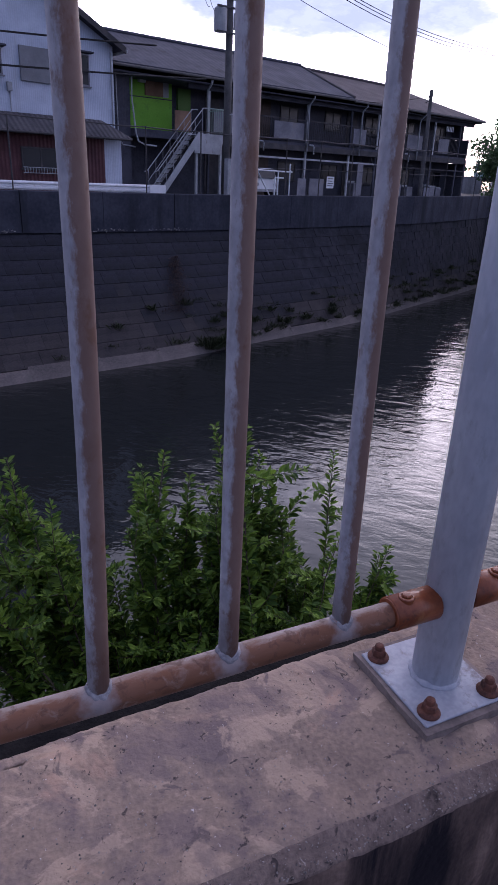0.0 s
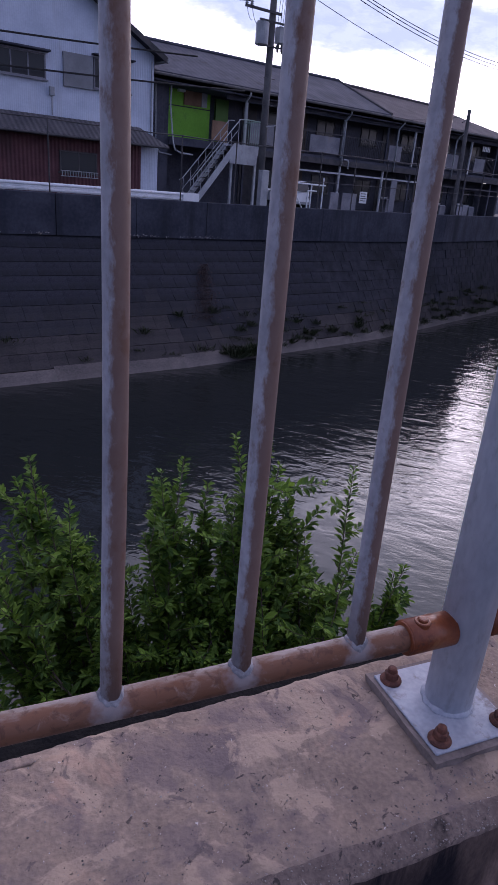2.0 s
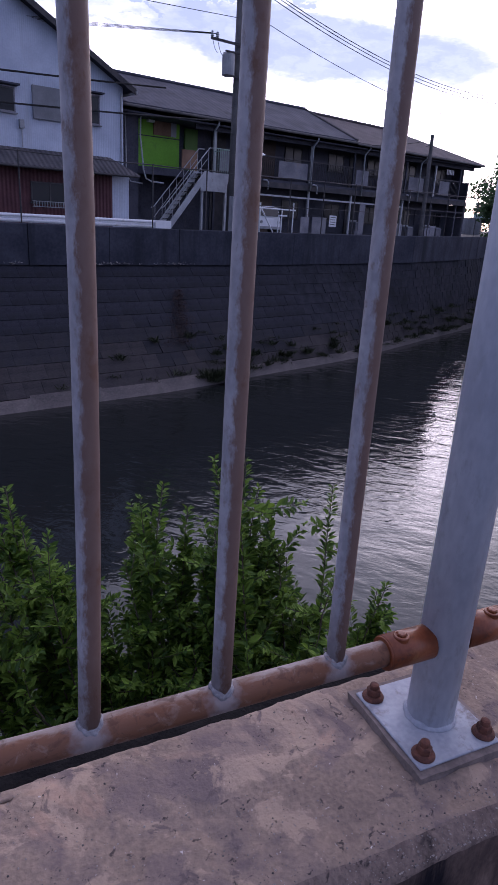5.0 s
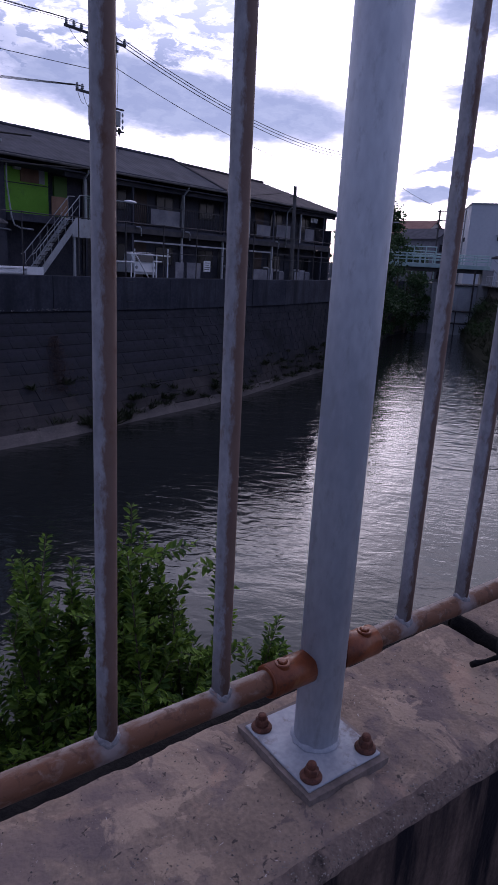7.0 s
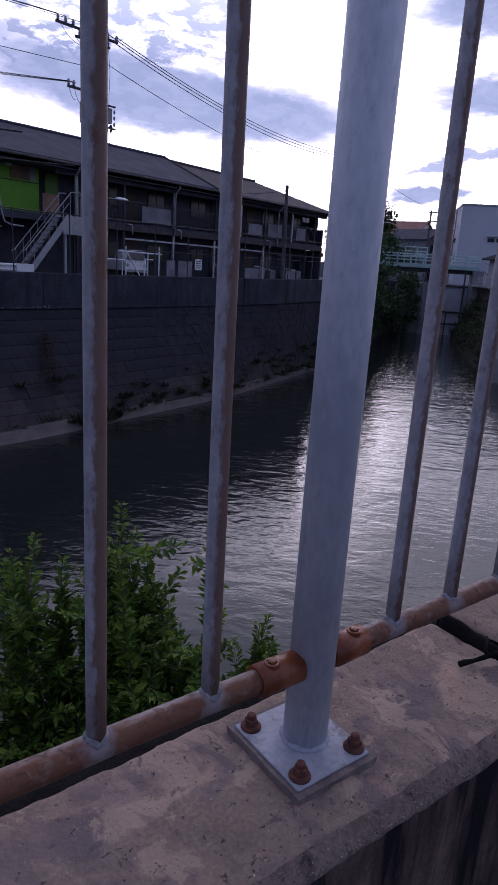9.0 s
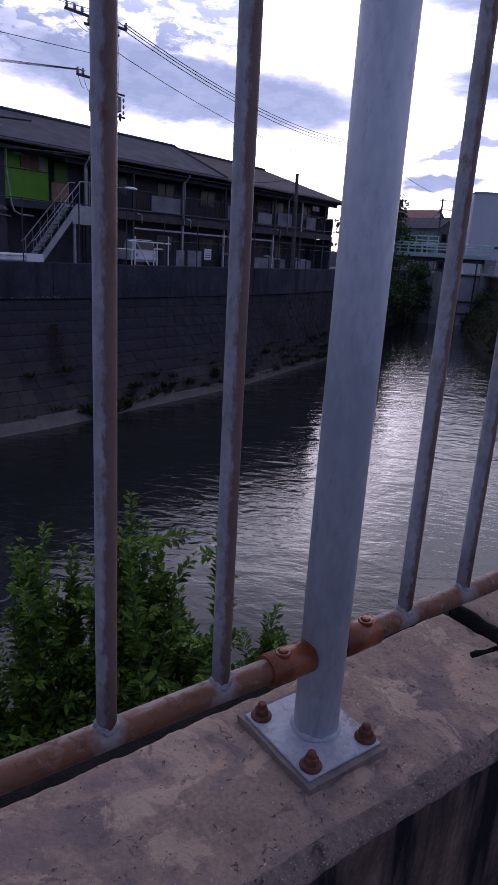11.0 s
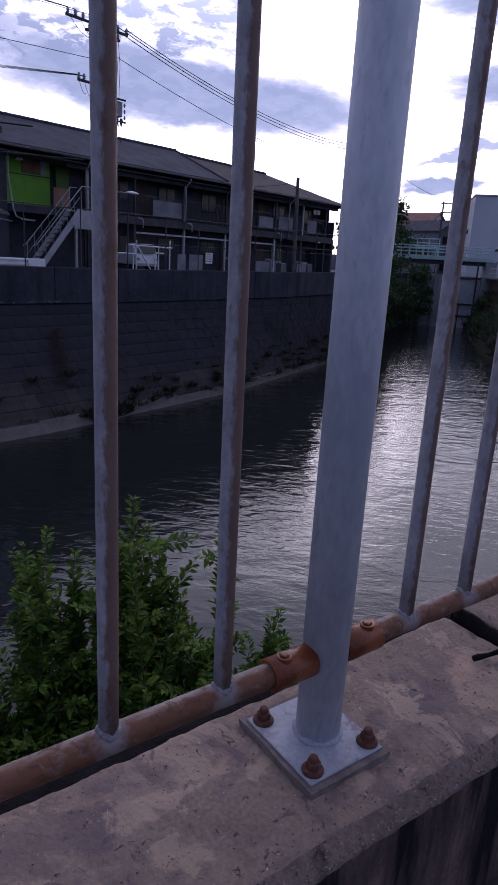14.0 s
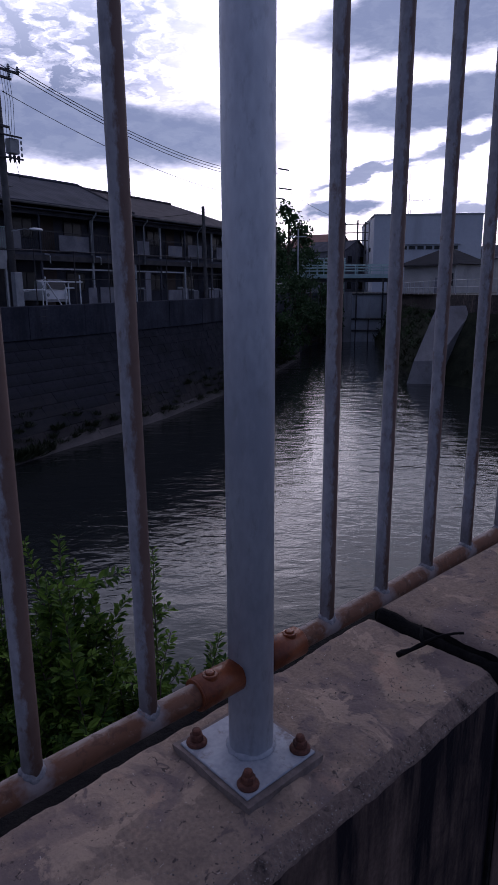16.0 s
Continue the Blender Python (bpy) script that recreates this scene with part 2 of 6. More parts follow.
# ---------- materials ----------
def material(name, a, b, rough=0.8, metal=0.0, scale=4.0, fine=40.0, bump=0.3, stain=None, stain_at=(0.55, 0.7), stain_scale=2.0,
             stretch=(1, 1, 1), bump_d=0.01, rough2=None, per=0.0, spec=0.4, streak=False):
    """Two colours mixed by coarse and fine noise, an optional stain colour with patches of its own, relief from the fine noise."""
    m = bpy.data.materials.new(name)
    m.use_nodes = True
    nt = m.node_tree
    N, L = nt.nodes, nt.links
    bs = N["Principled BSDF"]
    bs.inputs["Metallic"].default_value = metal
    bs.inputs["Specular IOR Level"].default_value = spec
    tc = N.new("ShaderNodeTexCoord")
    mp = N.new("ShaderNodeMapping")
    mp.inputs["Scale"].default_value = stretch
    L.new(tc.outputs["Object"], mp.inputs[0])
    oi = N.new("ShaderNodeObjectInfo")
    n1 = N.new("ShaderNodeTexNoise")
    n1.inputs["Scale"].default_value, n1.inputs["Detail"].default_value = scale, 5
    n2 = N.new("ShaderNodeTexNoise")
    n2.inputs["Scale"].default_value, n2.inputs["Detail"].default_value = fine, 4
    for n in (n1, n2):
        L.new(mp.outputs[0], n.inputs["Vector"])
    ad = N.new("ShaderNodeMath")
    ad.operation = "MULTIPLY_ADD"
    L.new(n2.outputs[0], ad.inputs[0])
    ad.inputs[1].default_value = 0.5
    L.new(n1.outputs[0], ad.inputs[2])
    cr = N.new("ShaderNodeValToRGB")
    cr.color_ramp.elements[0].position, cr.color_ramp.elements[1].position = 0.58, 0.92
    cr.color_ramp.elements[0].color, cr.color_ramp.elements[1].color = (*a, 1), (*b, 1)
    L.new(ad.outputs[0], cr.inputs[0])
    col = cr.outputs[0]
    if stain:
        n3 = N.new("ShaderNodeTexNoise")
        n3.inputs["Scale"].default_value, n3.inputs["Detail"].default_value, n3.inputs["Roughness"].default_value = stain_scale, 7, 0.65
        if streak:
            ms = N.new("ShaderNodeMapping")
            ms.inputs["Scale"].default_value = (1, 1, 0.12)
            L.new(tc.outputs["Object"], ms.inputs[0])
            L.new(ms.outputs[0], n3.inputs["Vector"])
        else:
            L.new(mp.outputs[0], n3.inputs["Vector"])
        sr = N.new("ShaderNodeValToRGB")
        sr.color_ramp.elements[0].position, sr.color_ramp.elements[1].position = stain_at
        sr.color_ramp.elements[0].color, sr.color_ramp.elements[1].color = (0, 0, 0, 1), (1, 1, 1, 1)
        L.new(n3.outputs[0], sr.inputs[0])
        mx = N.new("ShaderNodeMix")
        mx.data_type = "RGBA"
        L.new(sr.outputs[0], mx.inputs[0])
        L.new(col, mx.inputs[6])
        mx.inputs[7].default_value = (*stain, 1)
        col = mx.outputs[2]
        if rough2 is not None:
            rr = N.new("ShaderNodeMapRange")
            rr.inputs["To Min"].default_value, rr.inputs["To Max"].default_value = rough, rough2
            L.new(sr.outputs[0], rr.inputs[0])
            L.new(rr.outputs[0], bs.inputs["Roughness"])
    if per:
        hv = N.new("ShaderNodeHueSaturation")
        mr = N.new("ShaderNodeMapRange")
        mr.inputs["To Min"].default_value, mr.inputs["To Max"].default_value = 1 - per, 1 + per
        L.new(oi.outputs["Random"], mr.inputs[0])
        L.new(mr.outputs[0], hv.inputs["Value"])
        L.new(col, hv.inputs["Color"])
        col = hv.outputs[0]
    L.new(col, bs.inputs["Base Color"])
    if not (stain and rough2 is not None):
        bs.inputs["Roughness"].default_value = rough
    if bump:
        bp = N.new("ShaderNodeBump")
        bp.inputs["Strength"].default_value, bp.inputs["Distance"].default_value = bump, bump_d
        L.new(ad.outputs[0], bp.inputs["Height"])
        L.new(bp.outputs[0], bs.inputs["Normal"])
    return m


def corrugated(name, a, b, pitch, axis="X", depth=0.02, stain=None):
    m = material(name, a, b, rough=0.85, spec=0.12, scale=1.2, fine=14, bump=0.0, stain=stain, stain_scale=1.3, stain_at=(0.55, 0.75), streak=True)
    N, L = m.node_tree.nodes, m.node_tree.links
    tc = N.new("ShaderNodeTexCoord")
    wv = N.new("ShaderNodeTexWave")
    wv.bands_direction = axis
    wv.inputs["Scale"].default_value = 0.314 / pitch
    L.new(tc.outputs["Object"], wv.inputs["Vector"])
    bp = N.new("ShaderNodeBump")
    bp.inputs["Strength"].default_value, bp.inputs["Distance"].default_value = 1.0, depth
    L.new(wv.outputs["Fac"], bp.inputs["Height"])
    L.new(bp.outputs[0], N["Principled BSDF"].inputs["Normal"])
    return m


def leaf_material(name, a, b):
    m = bpy.data.materials.new(name)
    m.use_nodes = True
    N, L = m.node_tree.nodes, m.node_tree.links
    bs = N["Principled BSDF"]
    g = N.new("ShaderNodeNewGeometry")
    cr = N.new("ShaderNodeValToRGB")
    cr.color_ramp.elements[0].color, cr.color_ramp.elements[1].color = (*a, 1), (*b, 1)
    L.new(g.outputs["Random Per Island"], cr.inputs[0])
    L.new(cr.outputs[0], bs.inputs["Base Color"])
    bs.inputs["Roughness"].default_value = 0.6
    bs.inputs["Specular IOR Level"].default_value = 0.25
    tr = N.new("ShaderNodeBsdfTranslucent")
    L.new(cr.outputs[0], tr.inputs[0])
    mx = N.new("ShaderNodeMixShader")
    mx.inputs[0].default_value = 0.35
    L.new(bs.outputs[0], mx.inputs[1])
    L.new(tr.outputs[0], mx.inputs[2])
    L.new(mx.outputs[0], N["Material Output"].inputs[0])
    return m


def water_material():
    m = bpy.data.materials.new("river_water")
    m.use_nodes = True
    N, L = m.node_tree.nodes, m.node_tree.links
    bs = N["Principled BSDF"]
    bs.inputs["Base Color"].default_value = (0.012, 0.014, 0.014, 1)
    bs.inputs["Roughness"].default_value = 0.03
    bs.inputs["IOR"].default_value = 1.40
    tc = N.new("ShaderNodeTexCoord")
    h = None
    for sc, stretch, w in WAVES:
        turn = N.new("ShaderNodeMapping")
        turn.inputs["Rotation"].default_value = (0, 0, radians(42))
        L.new(tc.outputs["Object"], turn.inputs[0])
        mp = N.new("ShaderNodeMapping")
        mp.inputs["Scale"].default_value = stretch
        L.new(turn.outputs[0], mp.inputs[0])
        n = N.new("ShaderNodeTexNoise")
        n.inputs["Scale"].default_value, n.inputs["Detail"].default_value, n.inputs["Distortion"].default_value = sc, 3, 0.6
        L.new(mp.outputs[0], n.inputs["Vector"])
        ml = N.new("ShaderNodeMath")
        ml.operation = "MULTIPLY_ADD"
        L.new(n.outputs[0], ml.inputs[0])
        ml.inputs[1].default_value = w
        if h is None:
            ml.inputs[2].default_value = 0
        else:
            L.new(h, ml.inputs[2])
        h = ml.outputs[0]
    # sheltered and smooth under the near wall, ruffled further up the river
    chop = N.new("ShaderNodeMapRange")
    chop.interpolation_type = "SMOOTHSTEP"
    chop.inputs["From Min"].default_value, chop.inputs["From Max"].default_value = 5.0, 16.0
    chop.inputs["To Min"].default_value, chop.inputs["To Max"].default_value = CALM
    reach = N.new("ShaderNodeVectorMath")
    reach.operation = "DOT_PRODUCT"
    reach.inputs[1].default_value = (0.5, 0.8, 0)
    L.new(tc.outputs["Object"], reach.inputs[0])
    L.new(reach.outputs["Value"], chop.inputs[0])
    sc = N.new("ShaderNodeMath")
    sc.operation = "MULTIPLY"
    L.new(h, sc.inputs[0])
    L.new(chop.outputs[0], sc.inputs[1])
    bp = N.new("ShaderNodeBump")
    bp.inputs["Strength"].default_value, bp.inputs["Distance"].default_value = 1.0, 1.0
    L.new(sc.outputs[0], bp.inputs["Height"])
    L.new(bp.outputs[0], bs.inputs["Normal"])
    return m


CALM = (0.30, 1.2)
WAVES = ((0.5, (0.6, 1.0, 1), 0.045), (1.7, (0.6, 1.0, 1), 0.024), (4.5, (0.5, 1.0, 1), 0.0100), (11.0, (0.6, 1.0, 1), 0.0030))
GALV = material("galvanised_paint", (0.41, 0.432, 0.495), (0.575, 0.60, 0.655), rough=0.5, metal=0.0, scale=6, fine=90, bump=0.12, bump_d=0.002,
                stain=(0.385, 0.40, 0.445), stain_at=(0.55, 0.69), stain_scale=60, stretch=(1, 1, 0.4))
BAR = material("weathered_bar_paint", (0.255, 0.25, 0.272), (0.37, 0.36, 0.385), rough=0.6, scale=45, fine=170, bump=0.25, bump_d=0.002,
               stain=(0.20, 0.16, 0.15), stain_at=(0.56, 0.68), stain_scale=55, stretch=(1, 1, 0.6), rough2=0.8)


def tint_side(m, rust, axis, lo=0.90, hi=1.32, scale=95, stretch=(1, 1, 0.4), full=0.85):
    """Lays a colour, mostly rust, along the side of a bar that faces axis, with a ragged edge."""
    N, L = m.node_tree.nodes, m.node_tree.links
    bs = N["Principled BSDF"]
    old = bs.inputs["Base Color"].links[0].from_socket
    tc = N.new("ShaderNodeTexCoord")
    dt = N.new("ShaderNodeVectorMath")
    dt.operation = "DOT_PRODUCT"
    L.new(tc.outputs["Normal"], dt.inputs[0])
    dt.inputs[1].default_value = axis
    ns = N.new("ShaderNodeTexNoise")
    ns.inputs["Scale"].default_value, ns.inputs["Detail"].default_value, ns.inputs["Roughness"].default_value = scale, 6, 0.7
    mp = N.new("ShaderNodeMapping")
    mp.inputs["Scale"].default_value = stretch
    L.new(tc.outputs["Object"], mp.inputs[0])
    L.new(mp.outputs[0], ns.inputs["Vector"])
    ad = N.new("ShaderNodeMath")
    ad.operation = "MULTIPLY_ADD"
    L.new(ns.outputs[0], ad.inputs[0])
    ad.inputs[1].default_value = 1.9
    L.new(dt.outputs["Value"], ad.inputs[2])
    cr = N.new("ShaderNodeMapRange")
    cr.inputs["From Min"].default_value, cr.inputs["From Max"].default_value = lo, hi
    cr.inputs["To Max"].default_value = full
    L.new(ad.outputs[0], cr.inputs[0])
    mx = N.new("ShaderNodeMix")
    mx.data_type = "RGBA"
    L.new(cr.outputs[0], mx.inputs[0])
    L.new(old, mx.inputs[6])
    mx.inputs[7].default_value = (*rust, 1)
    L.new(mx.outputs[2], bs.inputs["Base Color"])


def touched_up(m, paint, spots):
    """Grey paint brushed over the pipe round each welded bar: (first place, pitch) for either side of the middle post."""
    N, L = m.node_tree.nodes, m.node_tree.links
    bs = N["Principled BSDF"]
    old = bs.inputs["Base Color"].links[0].from_socket

    def mth(op, *args):
        n = N.new("ShaderNodeMath")
        n.operation = op
        for i, v in enumerate(args):
            if isinstance(v, (int, float)):
                n.inputs[i].default_value = v
            else:
                L.new(v, n.inputs[i])
        return n.outputs[0]

    tc = N.new("ShaderNodeTexCoord")
    sp = N.new("ShaderNodeSeparateXYZ")
    L.new(tc.outputs["Object"], sp.inputs[0])
    near = []
    for first, pitch in spots:
        near.append(mth("ABSOLUTE", mth("WRAP", mth("SUBTRACT", sp.outputs[0], first), pitch / 2, -pitch / 2)))
    side = mth("GREATER_THAN", sp.outputs[0], 0.0)
    d = mth("ADD", mth("MULTIPLY", near[0], mth("SUBTRACT", 1.0, side)), mth("MULTIPLY", near[1], side))
    ns = N.new("ShaderNodeTexNoise")
    ns.inputs["Scale"].default_value, ns.inputs["Detail"].default_value = 70, 6
    L.new(tc.outputs["Object"], ns.inputs["Vector"])
    d = mth("MULTIPLY_ADD", ns.outputs[0], 0.045, d)
    mr = N.new("ShaderNodeMapRange")
    mr.inputs["From Min"].default_value, mr.inputs["From Max"].default_value, mr.inputs["To Max"].default_value = 0.051, 0.030, 0.6
    L.new(d, mr.inputs[0])
    mx = N.new("ShaderNodeMix")
    mx.data_type = "RGBA"
    L.new(mr.outputs[0], mx.inputs[0])
    L.new(old, mx.inputs[6])
    mx.inputs[7].default_value = (*paint, 1)
    L.new(mx.outputs[2], bs.inputs["Base Color"])


def patches(m, colour, scale, lo, hi, amount=0.8):
    """Lays ragged patches of another colour over a material."""
    N, L = m.node_tree.nodes, m.node_tree.links
    bs = N["Principled BSDF"]
    old = bs.inputs["Base Color"].links[0].from_socket
    tc = N.new("ShaderNodeTexCoord")
    ns = N.new("ShaderNodeTexNoise")
    ns.inputs["Scale"].default_value, ns.inputs["Detail"].default_value, ns.inputs["Roughness"].default_value = scale, 9, 0.62
    ns.inputs["Distortion"].default_value = 0.6
    L.new(tc.outputs["Object"], ns.inputs["Vector"])
    mr = N.new("ShaderNodeMapRange")
    mr.inputs["From Min"].default_value, mr.inputs["From Max"].default_value, mr.inputs["To Max"].default_value = lo, hi, amount
    L.new(ns.outputs[0], mr.inputs[0])
    mx = N.new("ShaderNodeMix")
    mx.data_type = "RGBA"
    L.new(mr.outputs[0], mx.inputs[0])
    L.new(old, mx.inputs[6])
    mx.inputs[7].default_value = (*colour, 1)
    L.new(mx.outputs[2], bs.inputs["Base Color"])


tint_side(BAR, (0.135, 0.067, 0.041), (0.75, -0.65, 0))
PLATE = material("worn_plate_paint", (0.24, 0.255, 0.295), (0.355, 0.37, 0.41), rough=0.6, scale=14, fine=120, bump=0.2, bump_d=0.002, stain=(0.17, 0.15, 0.15), stain_at=(0.57, 0.68), stain_scale=22)
RUST = material("rusty_pipe", (0.215, 0.172, 0.150), (0.335, 0.290, 0.270), rough=0.7, scale=30, fine=160, bump=0.35, bump_d=0.002,
                stain=(0.16, 0.105, 0.08), stain_at=(0.47, 0.66), stain_scale=26, stretch=(0.35, 1, 1))
tint_side(RUST, (0.128, 0.047, 0.018), (0, -0.85, 0.30), 1.05, 1.60, 42, (0.4, 1, 1), 0.92)
# darker brown low on the near side of the pipe
tint_side(RUST, (0.062, 0.029, 0.020), (0, -0.5, -0.35), 1.42, 1.75, 38, (0.4, 1, 1), 0.6)
patches(RUST, (0.25, 0.205, 0.175), 34.0, 0.57, 0.68, 0.55)
patches(RUST, (0.070, 0.029, 0.016), 55.0, 0.53, 0.63, 0.7)
touched_up(RUST, (0.29, 0.275, 0.285), ((-0.207, 0.1815), (0.199, 0.1712)))
SLEEVE = material("rust_coated_sleeve", (0.128, 0.033, 0.012), (0.218, 0.064, 0.023), rough=0.40, scale=25, fine=160, bump=0.25, bump_d=0.002,
                  stain=(0.20, 0.088, 0.034), stain_at=(0.57, 0.69), stain_scale=20)
patches(SLEEVE, (0.075, 0.030, 0.020), 45.0, 0.58, 0.66, 0.7)
NUT = material("dark_rusty_nut", (0.050, 0.020, 0.015), (0.125, 0.047, 0.030), rough=0.8, scale=60, fine=260, bump=0.4, bump_d=0.002)
WELD = material("weld_paint", (0.15, 0.145, 0.155), (0.27, 0.26, 0.275), rough=0.6, scale=50, fine=200, bump=0.5, bump_d=0.003, stain=(0.25, 0.13, 0.07),
                stain_at=(0.58, 0.68), stain_scale=40)
COPING = material("worn_concrete", (0.180, 0.137, 0.112), (0.320, 0.242, 0.184), rough=0.95, scale=6, fine=130, bump=0.85, bump_d=0.006, spec=0.15,
                  stain=(0.150, 0.117, 0.110), stain_at=(0.47, 0.60), stain_scale=6)
SOOT = material("black_stained_concrete", (0.018, 0.016, 0.017), (0.06, 0.048, 0.044), rough=0.95, scale=5, fine=60, bump=0.6, bump_d=0.006,
                stain=(0.17, 0.13, 0.11), stain_at=(0.56, 0.68), stain_scale=9, streak=True)
patches(COPING, (0.375, 0.284, 0.212), 7.5, 0.535, 0.565, 0.65)
patches(COPING, (0.160, 0.124, 0.118), 5.0, 0.56, 0.60, 0.6)
patches(COPING, (0.40, 0.265, 0.19), 4.0, 0.61, 0.66, 0.5)
patches(COPING, (0.085, 0.070, 0.072), 24.0, 0.625, 0.665, 0.6)
patches(COPING, (0.045, 0.038, 0.038), 62.0, 0.625, 0.67, 0.85)
patches(COPING, (0.58, 0.53, 0.49), 105.0, 0.67, 0.70, 0.75)
FACE = material("stained_concrete_face", (0.135, 0.094, 0.078), (0.245, 0.172, 0.138), rough=0.95, scale=8, fine=90, bump=0.9, bump_d=0.006, spec=0.1,
                stain=(0.014, 0.012, 0.016), stain_at=(0.37, 0.55), stain_scale=4.8, streak=True)
patches(FACE, (0.022, 0.019, 0.022), 6.0, 0.57, 0.64, 0.8)
# chamfer: its shade against the top is in the base colour, with grit and stains
ARRIS = material("shaded_aggregate_edge", (0.125, 0.094, 0.082), (0.235, 0.178, 0.148), rough=0.95, scale=9, fine=120, bump=1.0, bump_d=0.007, spec=0.12,
                 stain=(0.030, 0.025, 0.026), stain_at=(0.52, 0.64), stain_scale=9)
patches(ARRIS, (0.04, 0.034, 0.034), 55.0, 0.60, 0.65, 0.85)
patches(ARRIS, (0.42, 0.36, 0.32), 75.0, 0.67, 0.71, 0.6)
MORTAR = material("mortar", (0.115, 0.093, 0.086), (0.20, 0.16, 0.145), rough=0.95, scale=20, fine=150, bump=0.5, bump_d=0.003)
# mastic and twig; also blackens the ledge added for the gap under the pipe
BLACK = material("black_mastic_and_gap", (0.005, 0.005, 0.006), (0.013, 0.012, 0.012), spec=0.08, rough=0.9, scale=30, fine=150, bump=0.8, bump_d=0.006)
ROADM = material("asphalt", (0.04, 0.04, 0.042), (0.065, 0.063, 0.06), rough=0.95, scale=2, fine=80, bump=0.4)
GROUNDM = material("bank_ground", (0.035, 0.033, 0.030), (0.07, 0.065, 0.056), rough=0.95, scale=0.3, fine=5, bump=0.2)
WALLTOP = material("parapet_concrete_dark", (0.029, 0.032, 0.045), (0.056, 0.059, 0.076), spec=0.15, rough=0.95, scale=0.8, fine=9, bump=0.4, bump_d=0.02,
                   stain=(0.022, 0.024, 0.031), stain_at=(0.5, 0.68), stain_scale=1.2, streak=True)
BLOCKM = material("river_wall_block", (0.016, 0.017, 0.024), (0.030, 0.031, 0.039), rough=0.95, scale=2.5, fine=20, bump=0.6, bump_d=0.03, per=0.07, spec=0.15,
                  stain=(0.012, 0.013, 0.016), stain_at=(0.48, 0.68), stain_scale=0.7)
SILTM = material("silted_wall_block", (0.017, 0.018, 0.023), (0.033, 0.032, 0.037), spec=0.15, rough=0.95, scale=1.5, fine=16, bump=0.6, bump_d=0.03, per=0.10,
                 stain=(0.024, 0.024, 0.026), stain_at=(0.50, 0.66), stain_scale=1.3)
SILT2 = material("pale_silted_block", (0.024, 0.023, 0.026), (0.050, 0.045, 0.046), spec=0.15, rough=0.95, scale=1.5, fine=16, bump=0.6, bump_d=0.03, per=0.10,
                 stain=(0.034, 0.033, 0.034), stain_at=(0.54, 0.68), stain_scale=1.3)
TOEM = material("pale_footing", (0.060, 0.054, 0.055), (0.125, 0.108, 0.103), rough=0.95, scale=1.2, fine=16, bump=0.4, bump_d=0.02, per=0.15,
                stain=(0.08, 0.075, 0.07), stain_at=(0.55, 0.7), stain_scale=1.5)
WATER = water_material()

# ---------- large structure ----------
WATER_Z = -5.45
# plan of the far river wall: along, distance of its foot, distance of its top, height of its top
FARWALL = [(-60, 19.2, 23.75, 0.13), (4, 19.2, 23.75, 0.13), (11.8, 19.35, 23.75, 0.13), (15.7, 20.0, 23.75, 0.15), (22.4, 20.85, 23.75, 0.22),
           (30.5, 23.0, 24.3, 0.32), (38.0, 24.9, 25.9, 0.42), (49.0, 29.0, 30.0, 0.5), (62.0, 35.0, 36.0, 0.5), (71.0, 37.0, 38.5, 0.5)]


def wall_at(u):
    for a, b in zip(FARWALL, FARWALL[1:]):
        if a[0] <= u <= b[0]:
            f = (u - a[0]) / (b[0] - a[0])
            return [p + (q - p) * f for p, q in zip(a[1:], b[1:])]
    return list(FARWALL[-1][1:])


BAND = 1.45      # height of the smooth parapet band on the wall
TOE = 0.30       # height of the pale footing above the water


def ground_and_water():
    bm = bmesh.new()
    box(bm, -900, 1500, -900, 1500, WATER_Z - 1.2, WATER_Z - 1.0)
    single("riverbed", bm, GROUNDM, "dark silty river bed under the water", "ground", kind="structure")
    bm = bmesh.new()
    bmesh.ops.create_grid(bm, x_segments=2, y_segments=2, size=900)
    for v in bm.verts:
        v.co.z = WATER_Z
    single("water", bm, WATER, "dark rippled river water reflecting the evening sky", "water", kind="structure")
    # land: far bank, land behind the sluice, right bank, near side
    bm = bmesh.new()
    top = [BANK @ Vector((u, vt + 0.1, zt - 0.12)) for u, vf, vt, zt in FARWALL]
    out = [BANK @ Vector((u * 8, 900, 0.3)) for u, vf, vt, zt in FARWALL]
    A = [bm.verts.new(p) for p in top]
    B = [bm.verts.new(p) for p in out]
    for i in range(len(A) - 1):
        bm.faces.new((A[i], A[i + 1], B[i + 1], B[i]))
    right = [(65.5, 46.5, 0.4), (48, 31.5, 0.4), (41.2, 22.0, 0.4), (39.6, 17.5, 0.4), (39.6, 8.0, 0.4), (39.6, -0.2, 0.4)]
    C = [bm.verts.new(p) for p in right]
    D = [bm.verts.new(p) for p in [(900, 640, 0.4), (900, 500, 0.4), (900, 360, 0.4), (900, 200, 0.4), (900, 60, 0.4), (900, -20, 0.4)]]
    for i in range(len(C) - 1):
        bm.faces.new((C[i], D[i], D[i + 1], C[i + 1]))
    bm.faces.new((A[-1], C[0], D[0], B[-1]))
    bmesh.ops.recalc_face_normals(bm, faces=bm.faces[:])
    single("ground", bm, GROUNDM, "flat gravelly land along both river banks", "ground", kind="structure")
    single("road", cube(-300, 300, -120, -0.19, -1.05, -0.72), ROADM, "grey asphalt road behind the parapet", "road", kind="structure")


